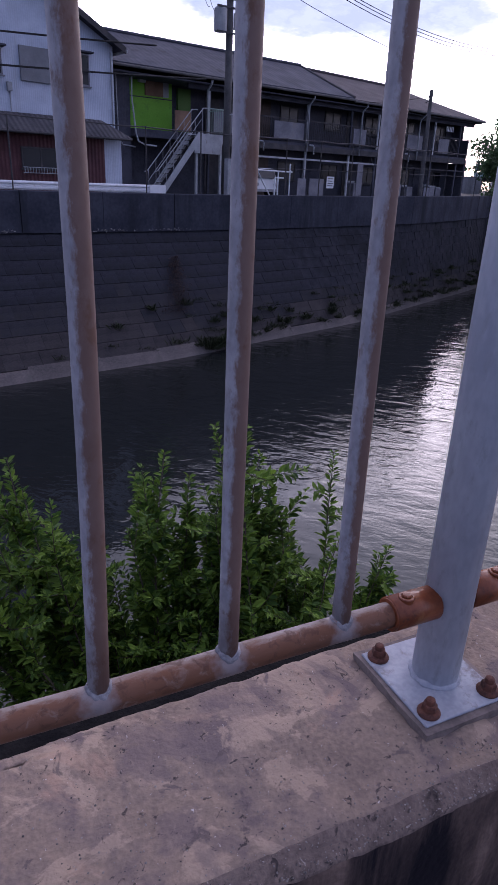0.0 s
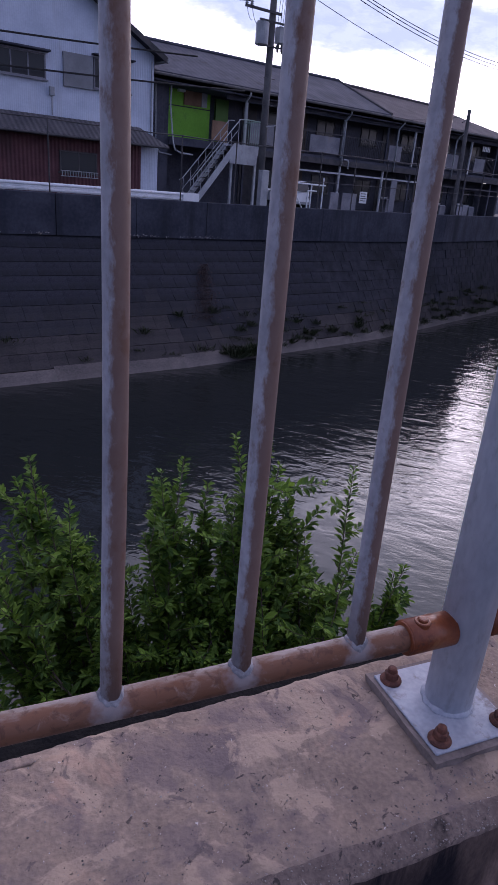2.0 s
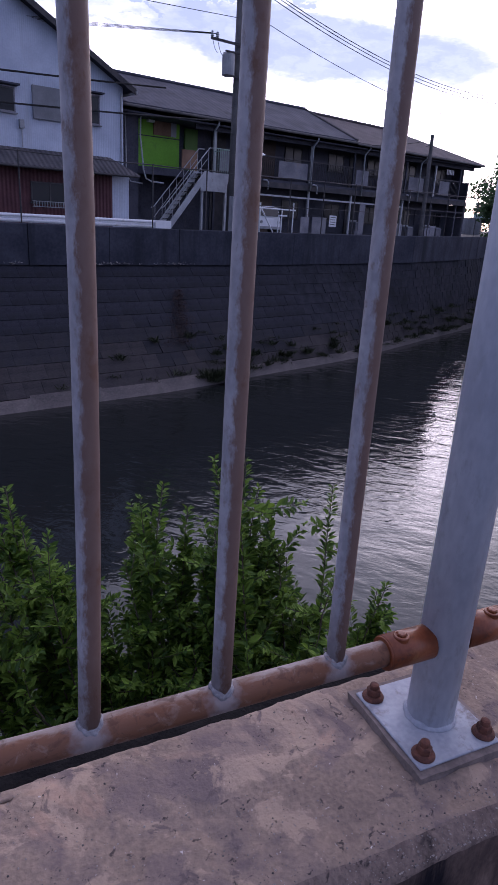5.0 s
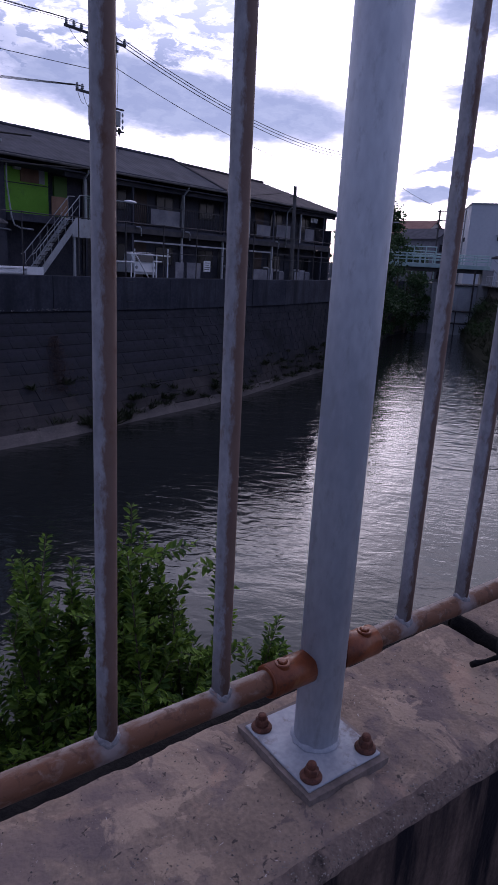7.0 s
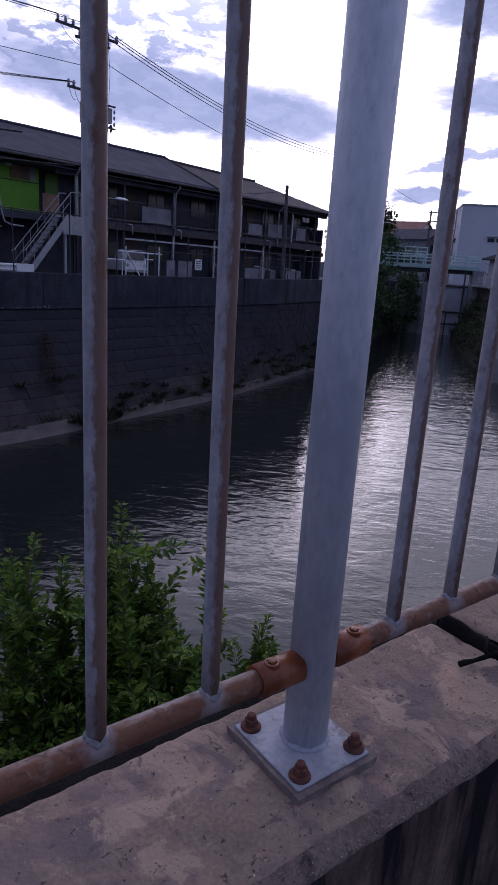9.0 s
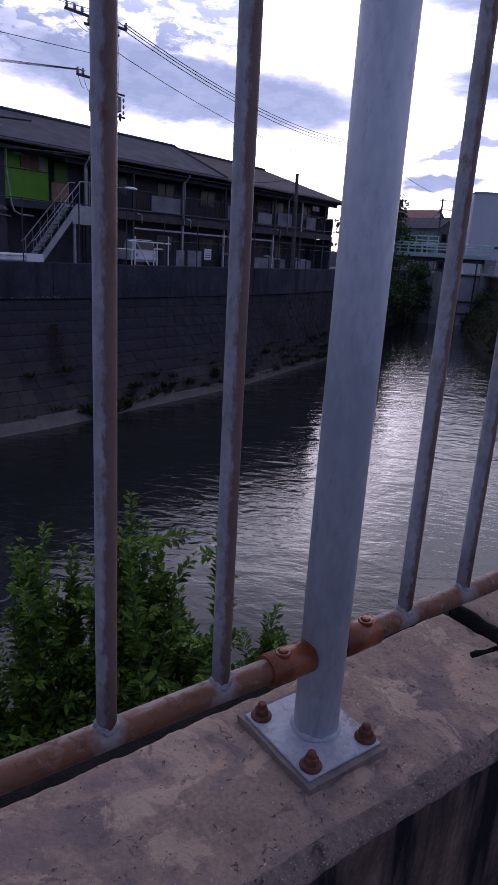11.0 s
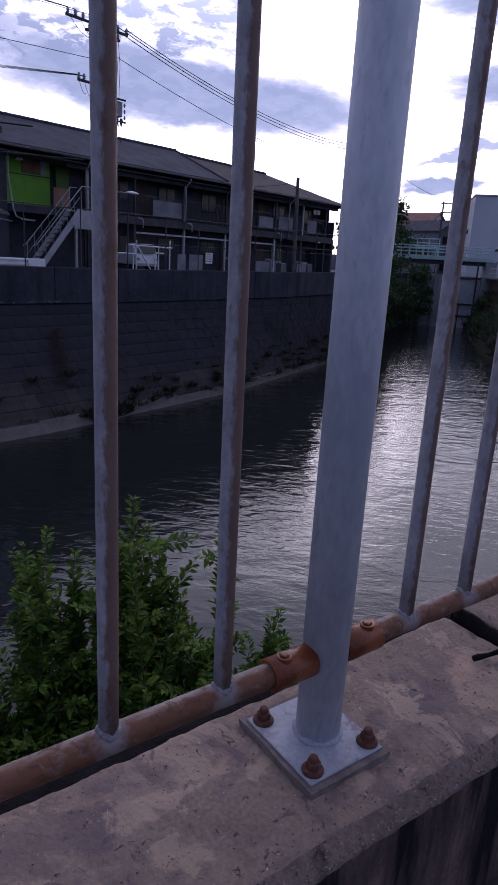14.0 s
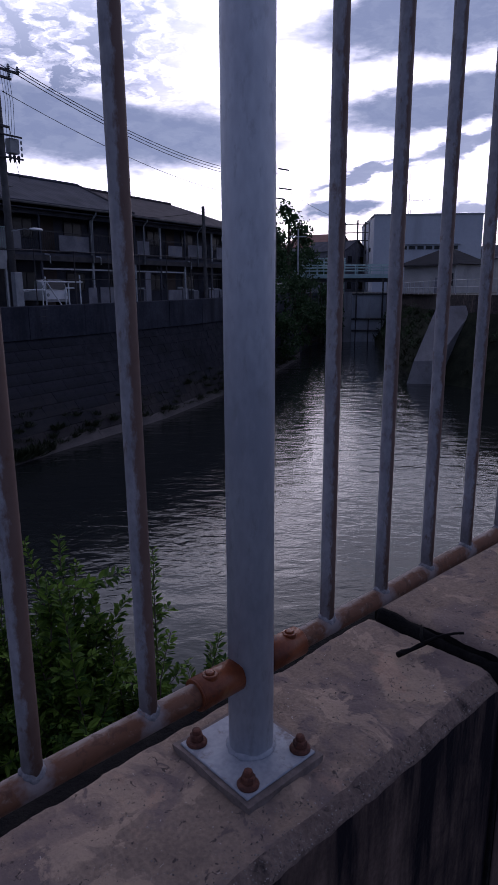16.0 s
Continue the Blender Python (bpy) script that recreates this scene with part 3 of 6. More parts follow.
def far_wall():
    root = thing("wall_far_bank", (0, 0, 0), "dark stained river retaining wall with a smooth parapet band", "river wall", frame_m=BANK, kind="structure")
    us = [FARWALL[0][0]] + [u for u in np.arange(-20, 71.1, 1.6)]
    # core behind the blocks
    bm = bmesh.new()
    rows = []
    for u in us:
        vf, vt, zt = wall_at(u)
        rows.append([bm.verts.new(p) for p in ((u, vf + 0.10, WATER_Z - 0.6), (u, vf + 0.10, WATER_Z), (u, vt + 0.06, zt - BAND), (u, vt + 0.06, zt - 0.12), (u, vt + 0.6, zt - 0.14), (u, vt + 0.8, WATER_Z - 0.6))])
    for A, B in zip(rows, rows[1:]):
        for k in range(len(A) - 1):
            bm.faces.new((A[k], B[k], B[k + 1], A[k + 1]))
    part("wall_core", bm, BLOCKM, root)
    # smooth band in cast lengths with open joints
    span = 3.2
    u = -18.0
    while u < 70:
        a, b = wall_at(u + 0.012), wall_at(u + span - 0.012)
        bm = bmesh.new()
        j = RNG.uniform(-0.012, 0.012)
        P = []
        for uu, (vf, vt, zt) in ((u + 0.012, a), (u + span - 0.012, b)):
            P.append([bm.verts.new(p) for p in ((uu, vt - 0.10 + j, zt - BAND), (uu, vt - 0.10 + j, zt - 0.03), (uu, vt - 0.07 + j, zt), (uu, vt + 0.16, zt), (uu, vt + 0.16, zt - BAND))])
        n = 5
        for k in range(n):
            bm.faces.new((P[0][k], P[1][k], P[1][(k + 1) % n], P[0][(k + 1) % n]))
        bm.faces.new(P[0])
        bm.faces.new(P[1][::-1])
        bmesh.ops.recalc_face_normals(bm, faces=bm.faces[:])
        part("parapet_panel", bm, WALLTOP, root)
        u += span
    return root


def block_mesh(w, h, d, mat, name):
    bm = cube(-w / 2, w / 2, -d, d, -h / 2, h / 2)
    front = [v for v in bm.verts if v.co.y < 0]
    for v in front:
        v.co.x *= 0.992
        v.co.z *= 0.985
    return mesh_of(name, bm, mat)


def wall_blocks(root):
    """Courses of blocks on the sloping face; those of the stretch passed nearest are pieces of their own."""
    w, nrow = 0.62, 9
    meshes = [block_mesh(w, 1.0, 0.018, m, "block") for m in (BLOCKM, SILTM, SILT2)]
    toe = block_mesh(2.4, 1.0, 0.05, TOEM, "footing_block")
    rest_v, rest_f = [], []
    pieces = []
    for r in range(nrow):
        for c in range(int(88 / w)):
            u = -18 + (c + 0.5 * (r % 2)) * w
            vf, vt, zt = wall_at(u)
            z0, z1 = WATER_Z + TOE, zt - BAND
            f0 = (r + 0.5) / nrow
            z = z0 + (z1 - z0) * f0
            full = (z - WATER_Z) / (z1 - WATER_Z)
            v = vf + (vt + 0.02 - vf) * full - RNG.uniform(-0.008, 0.012)
            tilt = math.atan2(vt - vf, z1 - WATER_Z)
            hgt = (z1 - z0) / nrow / math.cos(tilt) * 0.985
            v2 = wall_at(u + 0.3)
            yaw = math.atan2((v2[0] - vf) * (1 - full) + (v2[1] - vt) * full, 0.3)
            m = Matrix.Translation((u, v, z)) @ Matrix.Rotation(yaw, 4, "Z") @ Matrix.Rotation(-tilt, 4, "X") @ Matrix.Diagonal((1, 1, hgt, 1))
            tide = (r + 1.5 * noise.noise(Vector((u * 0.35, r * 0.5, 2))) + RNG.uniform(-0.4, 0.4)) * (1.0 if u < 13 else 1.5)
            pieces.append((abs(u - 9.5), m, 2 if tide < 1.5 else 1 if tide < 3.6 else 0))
    pieces.sort(key=lambda p: p[0])
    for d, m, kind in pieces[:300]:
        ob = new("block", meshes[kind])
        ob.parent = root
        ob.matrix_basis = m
    src = [v.co.copy() for v in meshes[0].vertices]
    pol = [tuple(p.vertices) for p in meshes[0].polygons]
    fm = []
    for d, m, kind in pieces[300:]:
        o = len(rest_v)
        rest_v += [tuple(m @ c) for c in src]
        rest_f += [tuple(o + i for i in p) for p in pol]
        fm += [kind] * len(pol)
    me = bpy.data.meshes.new("far_blocks")
    me.from_pydata(rest_v, [], rest_f)
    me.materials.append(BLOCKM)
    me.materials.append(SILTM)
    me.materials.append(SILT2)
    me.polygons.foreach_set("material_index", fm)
    ob = new("far_blocks", me)
    ob.parent = root
    ob["kind"] = "stuff"
    # pale footing in long lengths
    u = -18.0
    while u < 52:
        vf, vt, zt = wall_at(u)
        v2 = wall_at(u + 2.4)
        tilt = math.atan2(vt - vf, zt - BAND - WATER_Z)
        yaw = math.atan2(v2[0] - vf, 2.4)
        low = 0.30 + RNG.uniform(-0.06, 0.06)
        z = WATER_Z + low / 2 - 0.12
        full = (z - WATER_Z) / (zt - BAND - WATER_Z)
        ob = new("footing_block", toe)
        ob.parent = root
        ob.matrix_basis = Matrix.Translation((u + 1.2, (vf + v2[0]) / 2 + (vt - vf) * full - 0.05, z)) @ Matrix.Rotation(yaw, 4, "Z") @ Matrix.Rotation(-tilt, 4, "X") @ Matrix.Diagonal((1.06, 1, (low + 0.3) / math.cos(tilt), 1))
        u += 2.4


# parapet under the railing
def concrete_block(x0, x1, y0, y1, z0, top, seed, step=0.008):
    """A cast length with a rough, chipped top and rounded arrises."""
    bm = bmesh.new()
    c = CHAMFER
    prof = [(y0, z0), (y0, -0.30), (y0, -0.12), (y0, -c - 0.006)]
    prof += [(y0 + 0.001 + (c - 0.002) * k / 5, -c + (c - 0.002) * k / 5) for k in range(6)]
    prof.append((y0 + c + 0.006, 0.0))
    n = int((y1 - y0 - c - 0.02) / step)
    prof += [(y0 + c + 0.006 + (y1 - y0 - c - 0.02) * (i + 1) / n, 0.0) for i in range(n)]
    prof += [(y1 - 0.006, -0.003), (y1, -0.012), (y1, -0.08), (y1, -0.4), (y1, z0)]
    nx = max(2, int((x1 - x0) / step))
    cols = []
    for i in range(nx + 1):
        x = x0 + (x1 - x0) * i / nx
        end = min(i, nx - i) * (x1 - x0) / nx
        col = []
        for y, z in prof:
            p = Vector((x, y, z))
            q = p * 5 + Vector((seed, 0, 0))
            d = 0.006 * noise.noise(q) + 0.0035 * noise.noise(q * 5) + 0.002 * noise.noise(q * 14)
            flake = min(1.0, max(0.0, (noise.noise(q * 1.9 + Vector((2, 7, 0))) - 0.08) / 0.05))
            if z > -0.05:
                d -= 0.0032 * flake + 0.003 * max(0.0, noise.noise(q * 9 + Vector((4, 4, 4))) - 0.25)
                edge = max(0.0, 1 - abs(y - y0 - CHAMFER) / 0.03)
                d -= edge * 0.006 * max(0.0, noise.noise(q * 3 + Vector((9, 2, 1))) + 0.15)
                d -= 0.012 * max(0.0, 1 - end / 0.018)
            yy = y
            if y == y0 or y == y1:
                yy += 0.0022 * noise.noise(q * 1.5 + Vector((3, 3, 3))) + 0.0015 * noise.noise(q * 6)
            if y > 0.1:      # the river edge runs slightly askew to the railing
                yy += 0.010 + 0.030 * max(-2.2, min(2.2, x))
            col.append(bm.verts.new((x, yy, z + top + (d if z > -0.3 else 0))))
        cols.append(col)
    for A, B in zip(cols, cols[1:]):
        for k in range(len(A) - 1):
            f = bm.faces.new((A[k], B[k], B[k + 1], A[k + 1]))
            f.material_index = 1 if k < 3 else 3 if k < 9 else 0
            f.smooth = True
    s = bm.faces.new(cols[0])
    e = bm.faces.new(cols[-1][::-1])
    e.material_index = 1
    s.material_index = 2
    bmesh.ops.recalc_face_normals(bm, faces=bm.faces[:])
    return bm


def near_parapet():
    lab = "worn concrete parapet wall with chipped edges and black run-off stains"
    single("parapet", concrete_block(-2.2, JOINT, -0.192, 0.132, -1.0, 0.0, 0.0), [COPING, FACE, BLACK, ARRIS], lab, "parapet", kind="structure")
    single("parapet", concrete_block(JOINT + 0.022, 4.5, -0.197, 0.134, -1.0, 0.029, 40.0, 0.012), [COPING, FACE, BLACK, ARRIS], lab, "parapet", kind="structure")
    single("parapet", concrete_block(-40, -2.215, -0.192, 0.132, -1.0, 0.0, 80.0, 0.5), [COPING, FACE, BLACK, ARRIS], lab, "parapet", kind="structure")
    single("parapet", concrete_block(4.52, 39.4, -0.197, 0.134, -1.0, 0.033, 90.0, 0.1), [COPING, FACE, BLACK, ARRIS], lab, "parapet", kind="structure")
    # added black ledge: stands in for the dark gap seen under the bottom pipe
    single("gap_dark_ledge", cube(-40, 39.4, 0.112, 0.222, -0.5, -0.022, 0.004), BLACK, "black ledge added to darken the gap on the river side of the parapet", "ledge", kind="structure")
    single("wall_near_bank", cube(-300, 39.4, -0.16, 0.11, -8, -0.98), SOOT, "dark concrete river wall below the parapet", "river wall", kind="structure")


JOINT = 0.555
CHAMFER = 0.028
ground_and_water()
FW = far_wall()
near_parapet()


# ---------- railing ----------
def rail_z(x):
    return 0.1695 + 0.006 * x


def railing():
    root = thing("railing", (0, 0, 0), "weathered grey steel railing with a rusty bottom pipe", "railing")
    top = 1.62

    def post(x):
        bm = bmesh.new()
        tube(bm, (x + 0.001, 0, 0.006), (x + 0.0013, 0, top + 0.06), 0.0394, seg=32)
        p = part("post", bm, GALV, root, "thick pale grey painted post", smooth=True)
        w = lathe(bmesh.new(), [(0.0440, 0.0), (0.0435, 0.003), (0.0405, 0.006), (0.0375, 0.010)], (x, 0, 0.0135), 40)
        for v in w.verts:
            v.co += Vector((v.co.x - x, v.co.y, 0)) * 0.09 * noise.noise(v.co * 75)
        wo = new("weld", mesh_of("weld", w, PLATE, True))
        wo.parent = p
        part("post_cap", lathe(bmesh.new(), [(0.041, 0), (0.041, 0.012), (0.03, 0.024), (0.01, 0.03)], (x, 0, top + 0.06), 24), GALV, root)
        part("base_plate", cube(x - 0.090, x + 0.071, -0.090, 0.088, 0.0095, 0.0145, 0.0015), PLATE, root, "square grey painted steel base plate")
        bm = cube(x - 0.098, x + 0.080, -0.102, 0.098, -0.02, 0.0095)
        bmesh.ops.subdivide_edges(bm, edges=bm.edges[:], cuts=6, use_grid_fill=True)
        for v in bm.verts:
            v.co += Vector((noise.noise(v.co * 30), noise.noise(v.co * 30 + Vector((5, 0, 0))), 0)) * 0.004
        part("mortar_pad", bm, MORTAR, root, "rough mortar bed under the plate")
        for dx, dy in ((-0.068, -0.068), (0.055, -0.068), (-0.068, 0.068), (0.055, 0.068)):
            b = bmesh.new()
            lathe(b, [(0.0184, 0.0), (0.0188, 0.0025), (0.0172, 0.0052), (0.0145, 0.0070), (0.0120, 0.0072)], (x + dx, dy, 0.0145), 24)
            w = part("washer", b, NUT, root, "rusty washer")
            b = bmesh.new()
            lathe(b, [(0.0124, 0.0), (0.0124, 0.0095), (0.0112, 0.0115), (0.0085, 0.0122)], (x + dx, dy, 0.0212), 6)
            lathe(b, [(0.0080, 0.0), (0.0080, 0.0060), (0.0072, 0.0085), (0.0045, 0.0100), (0.0015, 0.0104)], (x + dx, dy, 0.0328), 14)
            bmesh.ops.rotate(b, cent=(x + dx, dy, 0), matrix=Matrix.Rotation(RNG.uniform(0, 1), 3, "Z"), verts=b.verts[:])
            part("nut", b, NUT, root, "rusty hexagon nut on a bolt end")
        for s in (-1, 1):
            a, e = x + s * 0.034, x + s * 0.118
            b = bmesh.new()
            tube(b, (a, 0, rail_z(a)), (e, 0, rail_z(e)), 0.0272, seg=28)
            tube(b, (e - s * 0.001, 0, rail_z(e)), (e + s * 0.0022, 0, rail_z(e)), 0.0272, 0.0252, seg=28)
            sl = part("sleeve", b, SLEEVE, root, "orange rust-coated pipe sleeve", smooth=False)
            for poly in sl.data.polygons:
                poly.use_smooth = len(poly.vertices) == 4
            c = x + s * 0.092
            b = bmesh.new()
            lathe(b, [(0.0128, -0.006), (0.0128, 0.0018), (0.0118, 0.0034), (0.0092, 0.0036), (0.0086, 0.0022)], (c, -0.004, rail_z(c) + 0.0265), 24)
            lathe(b, [(0.0080, 0.0), (0.0080, 0.0052), (0.0066, 0.0068), (0.003, 0.0072)], (c, -0.004, rail_z(c) + 0.0268), 6)
            bo = new("bolt_head", mesh_of("bolt_head", b, SLEEVE))
            bo.parent = sl

    for px in (-1.86, 0.0, 1.86):
        post(px)
    spans = ((-3.6, -1.86), (-1.86, 0.0), (0.0, 1.86), (1.86, 3.7))
    for a, b in spans:
        bm = bmesh.new()
        n = 24
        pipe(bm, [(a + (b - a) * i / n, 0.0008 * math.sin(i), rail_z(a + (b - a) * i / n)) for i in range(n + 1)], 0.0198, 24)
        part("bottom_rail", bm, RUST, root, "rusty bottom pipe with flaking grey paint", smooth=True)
        part("top_rail", rod((a, 0, top + rail_z(a) - 0.1695), (b, 0, top + rail_z(b) - 0.1695), 0.0213, seg=20), GALV, root, smooth=True)
    xs = [-0.207 - 0.1815 * i for i in range(9)] + [0.199 + 0.1712 * i for i in range(9)] + [2.06 + 0.17 * i for i in range(9)]
    for x in xs:
        place = xs.index(x)
        lean = {0: -0.013, 2: 0.004}.get(place, RNG.uniform(-0.002, 0.002))
        bow = 0.005 if place == 2 else 0.0      # one bar is slightly bent
        x += 0.0045 if place == 2 else 0.0
        zb, zt = rail_z(x), top + rail_z(x) - 0.1695
        bm = bmesh.new()
        n = 12
        pipe(bm, [(x + lean * i / n + bow * math.sin(math.pi * min(1.0, 1.6 * i / n)), 0, zb + 0.012 + (zt - zb - 0.012) * i / n) for i in range(n + 1)], 0.0137, 20)
        b = part("baluster", bm, BAR, root, "grey painted round bar with brown rust along it", smooth=True)
        w = bmesh.new()
        seg = 36
        prof = [(0.0150, -0.010), (0.0166, -0.004), (0.0173, 0.000), (0.0169, 0.0025), (0.0156, 0.0045), (0.0137, 0.0055)]
        lathe(w, prof, (x, 0, 0), seg)
        for v in w.verts:
            d = Vector((v.co.x - x, v.co.y, 0))
            lump = noise.noise(d * 150 + Vector((x * 40, 0, v.co.z * 60)))
            saddle = zb + math.sqrt(max(0.0, 0.0198 ** 2 - min(abs(d.y), 0.0195) ** 2))
            v.co.z = saddle + v.co.z * (1.0 + 0.5 * lump) + 0.0012 * lump
            v.co += d * 0.16 * lump
        wo = new("weld", mesh_of("weld", w, WELD, True))
        wo.parent = b
        wo["label"] = "lumpy paint-covered weld"
    return root


railing()

# ---------- far bank ----------
SIDING = corrugated("white_corrugated_siding", (0.42, 0.46, 0.55), (0.53, 0.57, 0.66), 0.076, "X", 0.004, stain=(0.40, 0.42, 0.47))
MAROON = corrugated("maroon_siding", (0.085, 0.04, 0.045), (0.125, 0.06, 0.065), 0.15, "X", 0.03, stain=(0.07, 0.045, 0.045))
ROOFM = corrugated("dark_roof_sheet", (0.045, 0.047, 0.062), (0.073, 0.076, 0.096), 0.30, "X", 0.006, stain=(0.034, 0.033, 0.04))
ROOF2 = corrugated("brown_roof_sheet", (0.058, 0.050, 0.056), (0.09, 0.078, 0.084), 0.30, "X", 0.006, stain=(0.05, 0.043, 0.046))
AWNING = corrugated("grey_awning_sheet", (0.06, 0.058, 0.065), (0.10, 0.095, 0.10), 0.20, "X", 0.03)
DARKWALL = material("dark_timber_wall", (0.035, 0.037, 0.052), (0.072, 0.073, 0.092), rough=0.9, scale=0.9, fine=12, bump=0.3, stain=(0.10, 0.095, 0.10),
                    stain_at=(0.58, 0.72), stain_scale=1.3, streak=True)
GREEN = material("lime_green_paint", (0.16, 0.40, 0.025), (0.21, 0.50, 0.04), rough=0.6, scale=0.8, fine=20, bump=0.1, stain=(0.11, 0.26, 0.03), stain_scale=1.5)
PALEGREEN = material("pale_green_steel", (0.20, 0.29, 0.25), (0.29, 0.38, 0.33), rough=0.6, scale=4, fine=40, bump=0.1, stain=(0.2, 0.13, 0.08), stain_at=(0.6, 0.7))
PALESTEEL = material("pale_grey_steel", (0.30, 0.31, 0.33), (0.42, 0.43, 0.45), rough=0.6, scale=3, fine=40, bump=0.15, stain=(0.2, 0.15, 0.12), stain_at=(0.6, 0.72), stain_scale=4)
DARKSTEEL = material("dark_rusted_steel", (0.034, 0.034, 0.040), (0.07, 0.063, 0.064), rough=0.75, scale=3, fine=30, bump=0.2)
OFFWHITE = material("dull_white_panel", (0.13, 0.13, 0.155), (0.22, 0.22, 0.245), rough=0.7, scale=1.5, fine=20, bump=0.1, stain=(0.2, 0.19, 0.18), stain_at=(0.55, 0.7), stain_scale=1.5, per=0.2)
WHITE = material("white_enamel", (0.62, 0.63, 0.66), (0.74, 0.75, 0.77), rough=0.45, scale=2, fine=30, bump=0.05, stain=(0.45, 0.42, 0.4), stain_at=(0.6, 0.75))
BROWNP = material("brown_board", (0.17, 0.10, 0.065), (0.25, 0.155, 0.10), rough=0.8, scale=2, fine=25, bump=0.15)
CONC = material("grey_pole_concrete", (0.16, 0.16, 0.165), (0.24, 0.24, 0.24), rough=0.9, scale=2, fine=25, bump=0.2, stain=(0.12, 0.115, 0.11), stain_scale=2)
POLEM = material("dark_pole", (0.07, 0.068, 0.07), (0.12, 0.115, 0.115), rough=0.9, scale=2, fine=25, bump=0.2)
ZINC = material("zinc_guardrail", (0.55, 0.57, 0.60), (0.70, 0.71, 0.74), rough=0.42, metal=0.35, scale=2, fine=25, bump=0.08, stain=(0.4, 0.38, 0.36), stain_at=(0.6, 0.75))
RUBBER = material("black_rubber", (0.012, 0.012, 0.013), (0.025, 0.025, 0.026), rough=0.85, scale=6, fine=50, bump=0.2)
GREYPLAS = material("grey_pvc", (0.24, 0.25, 0.27), (0.34, 0.35, 0.36), rough=0.5, scale=3, fine=30, bump=0.05)
FACTORY = material("factory_wall", (0.46, 0.48, 0.53), (0.54, 0.56, 0.60), rough=0.8, scale=0.12, fine=2.5, bump=0.1, stain=(0.40, 0.41, 0.45), stain_at=(0.55, 0.75), stain_scale=0.25, streak=True)
PAVROOF = corrugated("dark_hip_roof", (0.012, 0.013, 0.018), (0.021, 0.022, 0.029), 0.35, "X", 0.008)
REDROOF = material("red_brown_roof", (0.16, 0.075, 0.06), (0.22, 0.11, 0.09), rough=0.8, scale=1, fine=8, bump=0.3)
CREAM = material("cream_wall", (0.40, 0.38, 0.36), (0.50, 0.48, 0.46), rough=0.85, scale=0.6, fine=8, bump=0.1, stain=(0.32, 0.3, 0.29), stain_scale=0.8)
BRIDGEP = material("pale_green_bridge_paint", (0.30, 0.42, 0.42), (0.40, 0.52, 0.51), rough=0.6, scale=1.5, fine=20, bump=0.1, stain=(0.16, 0.15, 0.13), stain_at=(0.6, 0.72))
MIDCONC = material("grey_river_concrete", (0.20, 0.205, 0.22), (0.31, 0.31, 0.32), rough=0.95, scale=0.5, fine=7, bump=0.3, bump_d=0.02, stain=(0.09, 0.09, 0.095), stain_at=(0.5, 0.7), stain_scale=0.8, streak=True)


def glass_material():
    m = bpy.data.materials.new("window_glass")
    m.use_nodes = True
    bs = m.node_tree.nodes["Principled BSDF"]
    bs.inputs["Base Color"].default_value = (0.02, 0.022, 0.026, 1)
    bs.inputs["Roughness"].default_value = 0.25
    bs.inputs["Specular IOR Level"].default_value = 0.3
    return m


GLASS = glass_material()
DOORM = material("dark_brown_door", (0.05, 0.036, 0.03), (0.085, 0.06, 0.05), rough=0.7, scale=2, fine=25, bump=0.15)


def window(parent, u0, u1, v, z0, z1, frame_mat, panes=2, depth=0.06, sill=True, open_mat=None):
    """A sliding window set on the face v: frame, mullion, panes, sill."""
    t = 0.05
    bm = bmesh.new()
    box(bm, u0, u1, v - depth, v, z1 - t, z1)
    box(bm, u0, u1, v - depth, v, z0, z0 + t)
    for k in range(panes + 1):
        c = u0 + t / 2 + (u1 - u0 - t) * k / panes
        box(bm, c - t / 2, c + t / 2, v - depth + 0.003, v, z0 + t, z1 - t)
    fr = part("window", bm, frame_mat, parent)
    for k in range(panes):
        a = u0 + (u1 - u0) * k / panes + t / 2
        b = u0 + (u1 - u0) * (k + 1) / panes - t / 2
        p = new("pane", mesh_of("pane", cube(a, b, v - depth * 0.6, v - depth * 0.4, z0 + t, z1 - t), open_mat or GLASS))
        p.parent = fr
    if sill:
        s = new("sill", mesh_of("sill", cube(u0 - 0.06, u1 + 0.06, v - depth - 0.05, v, z0 - 0.05, z0 - 0.003), frame_mat))
        s.parent = fr
    return fr


def roof_slab(parent, pts, thick, mat, name="roof"):
    """A sloping slab over four corner points."""
    bm = bmesh.new()
    A = [bm.verts.new(p) for p in pts]
    B = [bm.verts.new(Vector(p) - Vector((0, 0, thick))) for p in pts]
    n = len(A)
    bm.faces.new(A)
    bm.faces.new(B[::-1])
    for i in range(n):
        bm.faces.new((A[i], B[i], B[(i + 1) % n], A[(i + 1) % n]))
    bmesh.ops.recalc_face_normals(bm, faces=bm.faces[:])
    return part(name, bm, mat, parent)


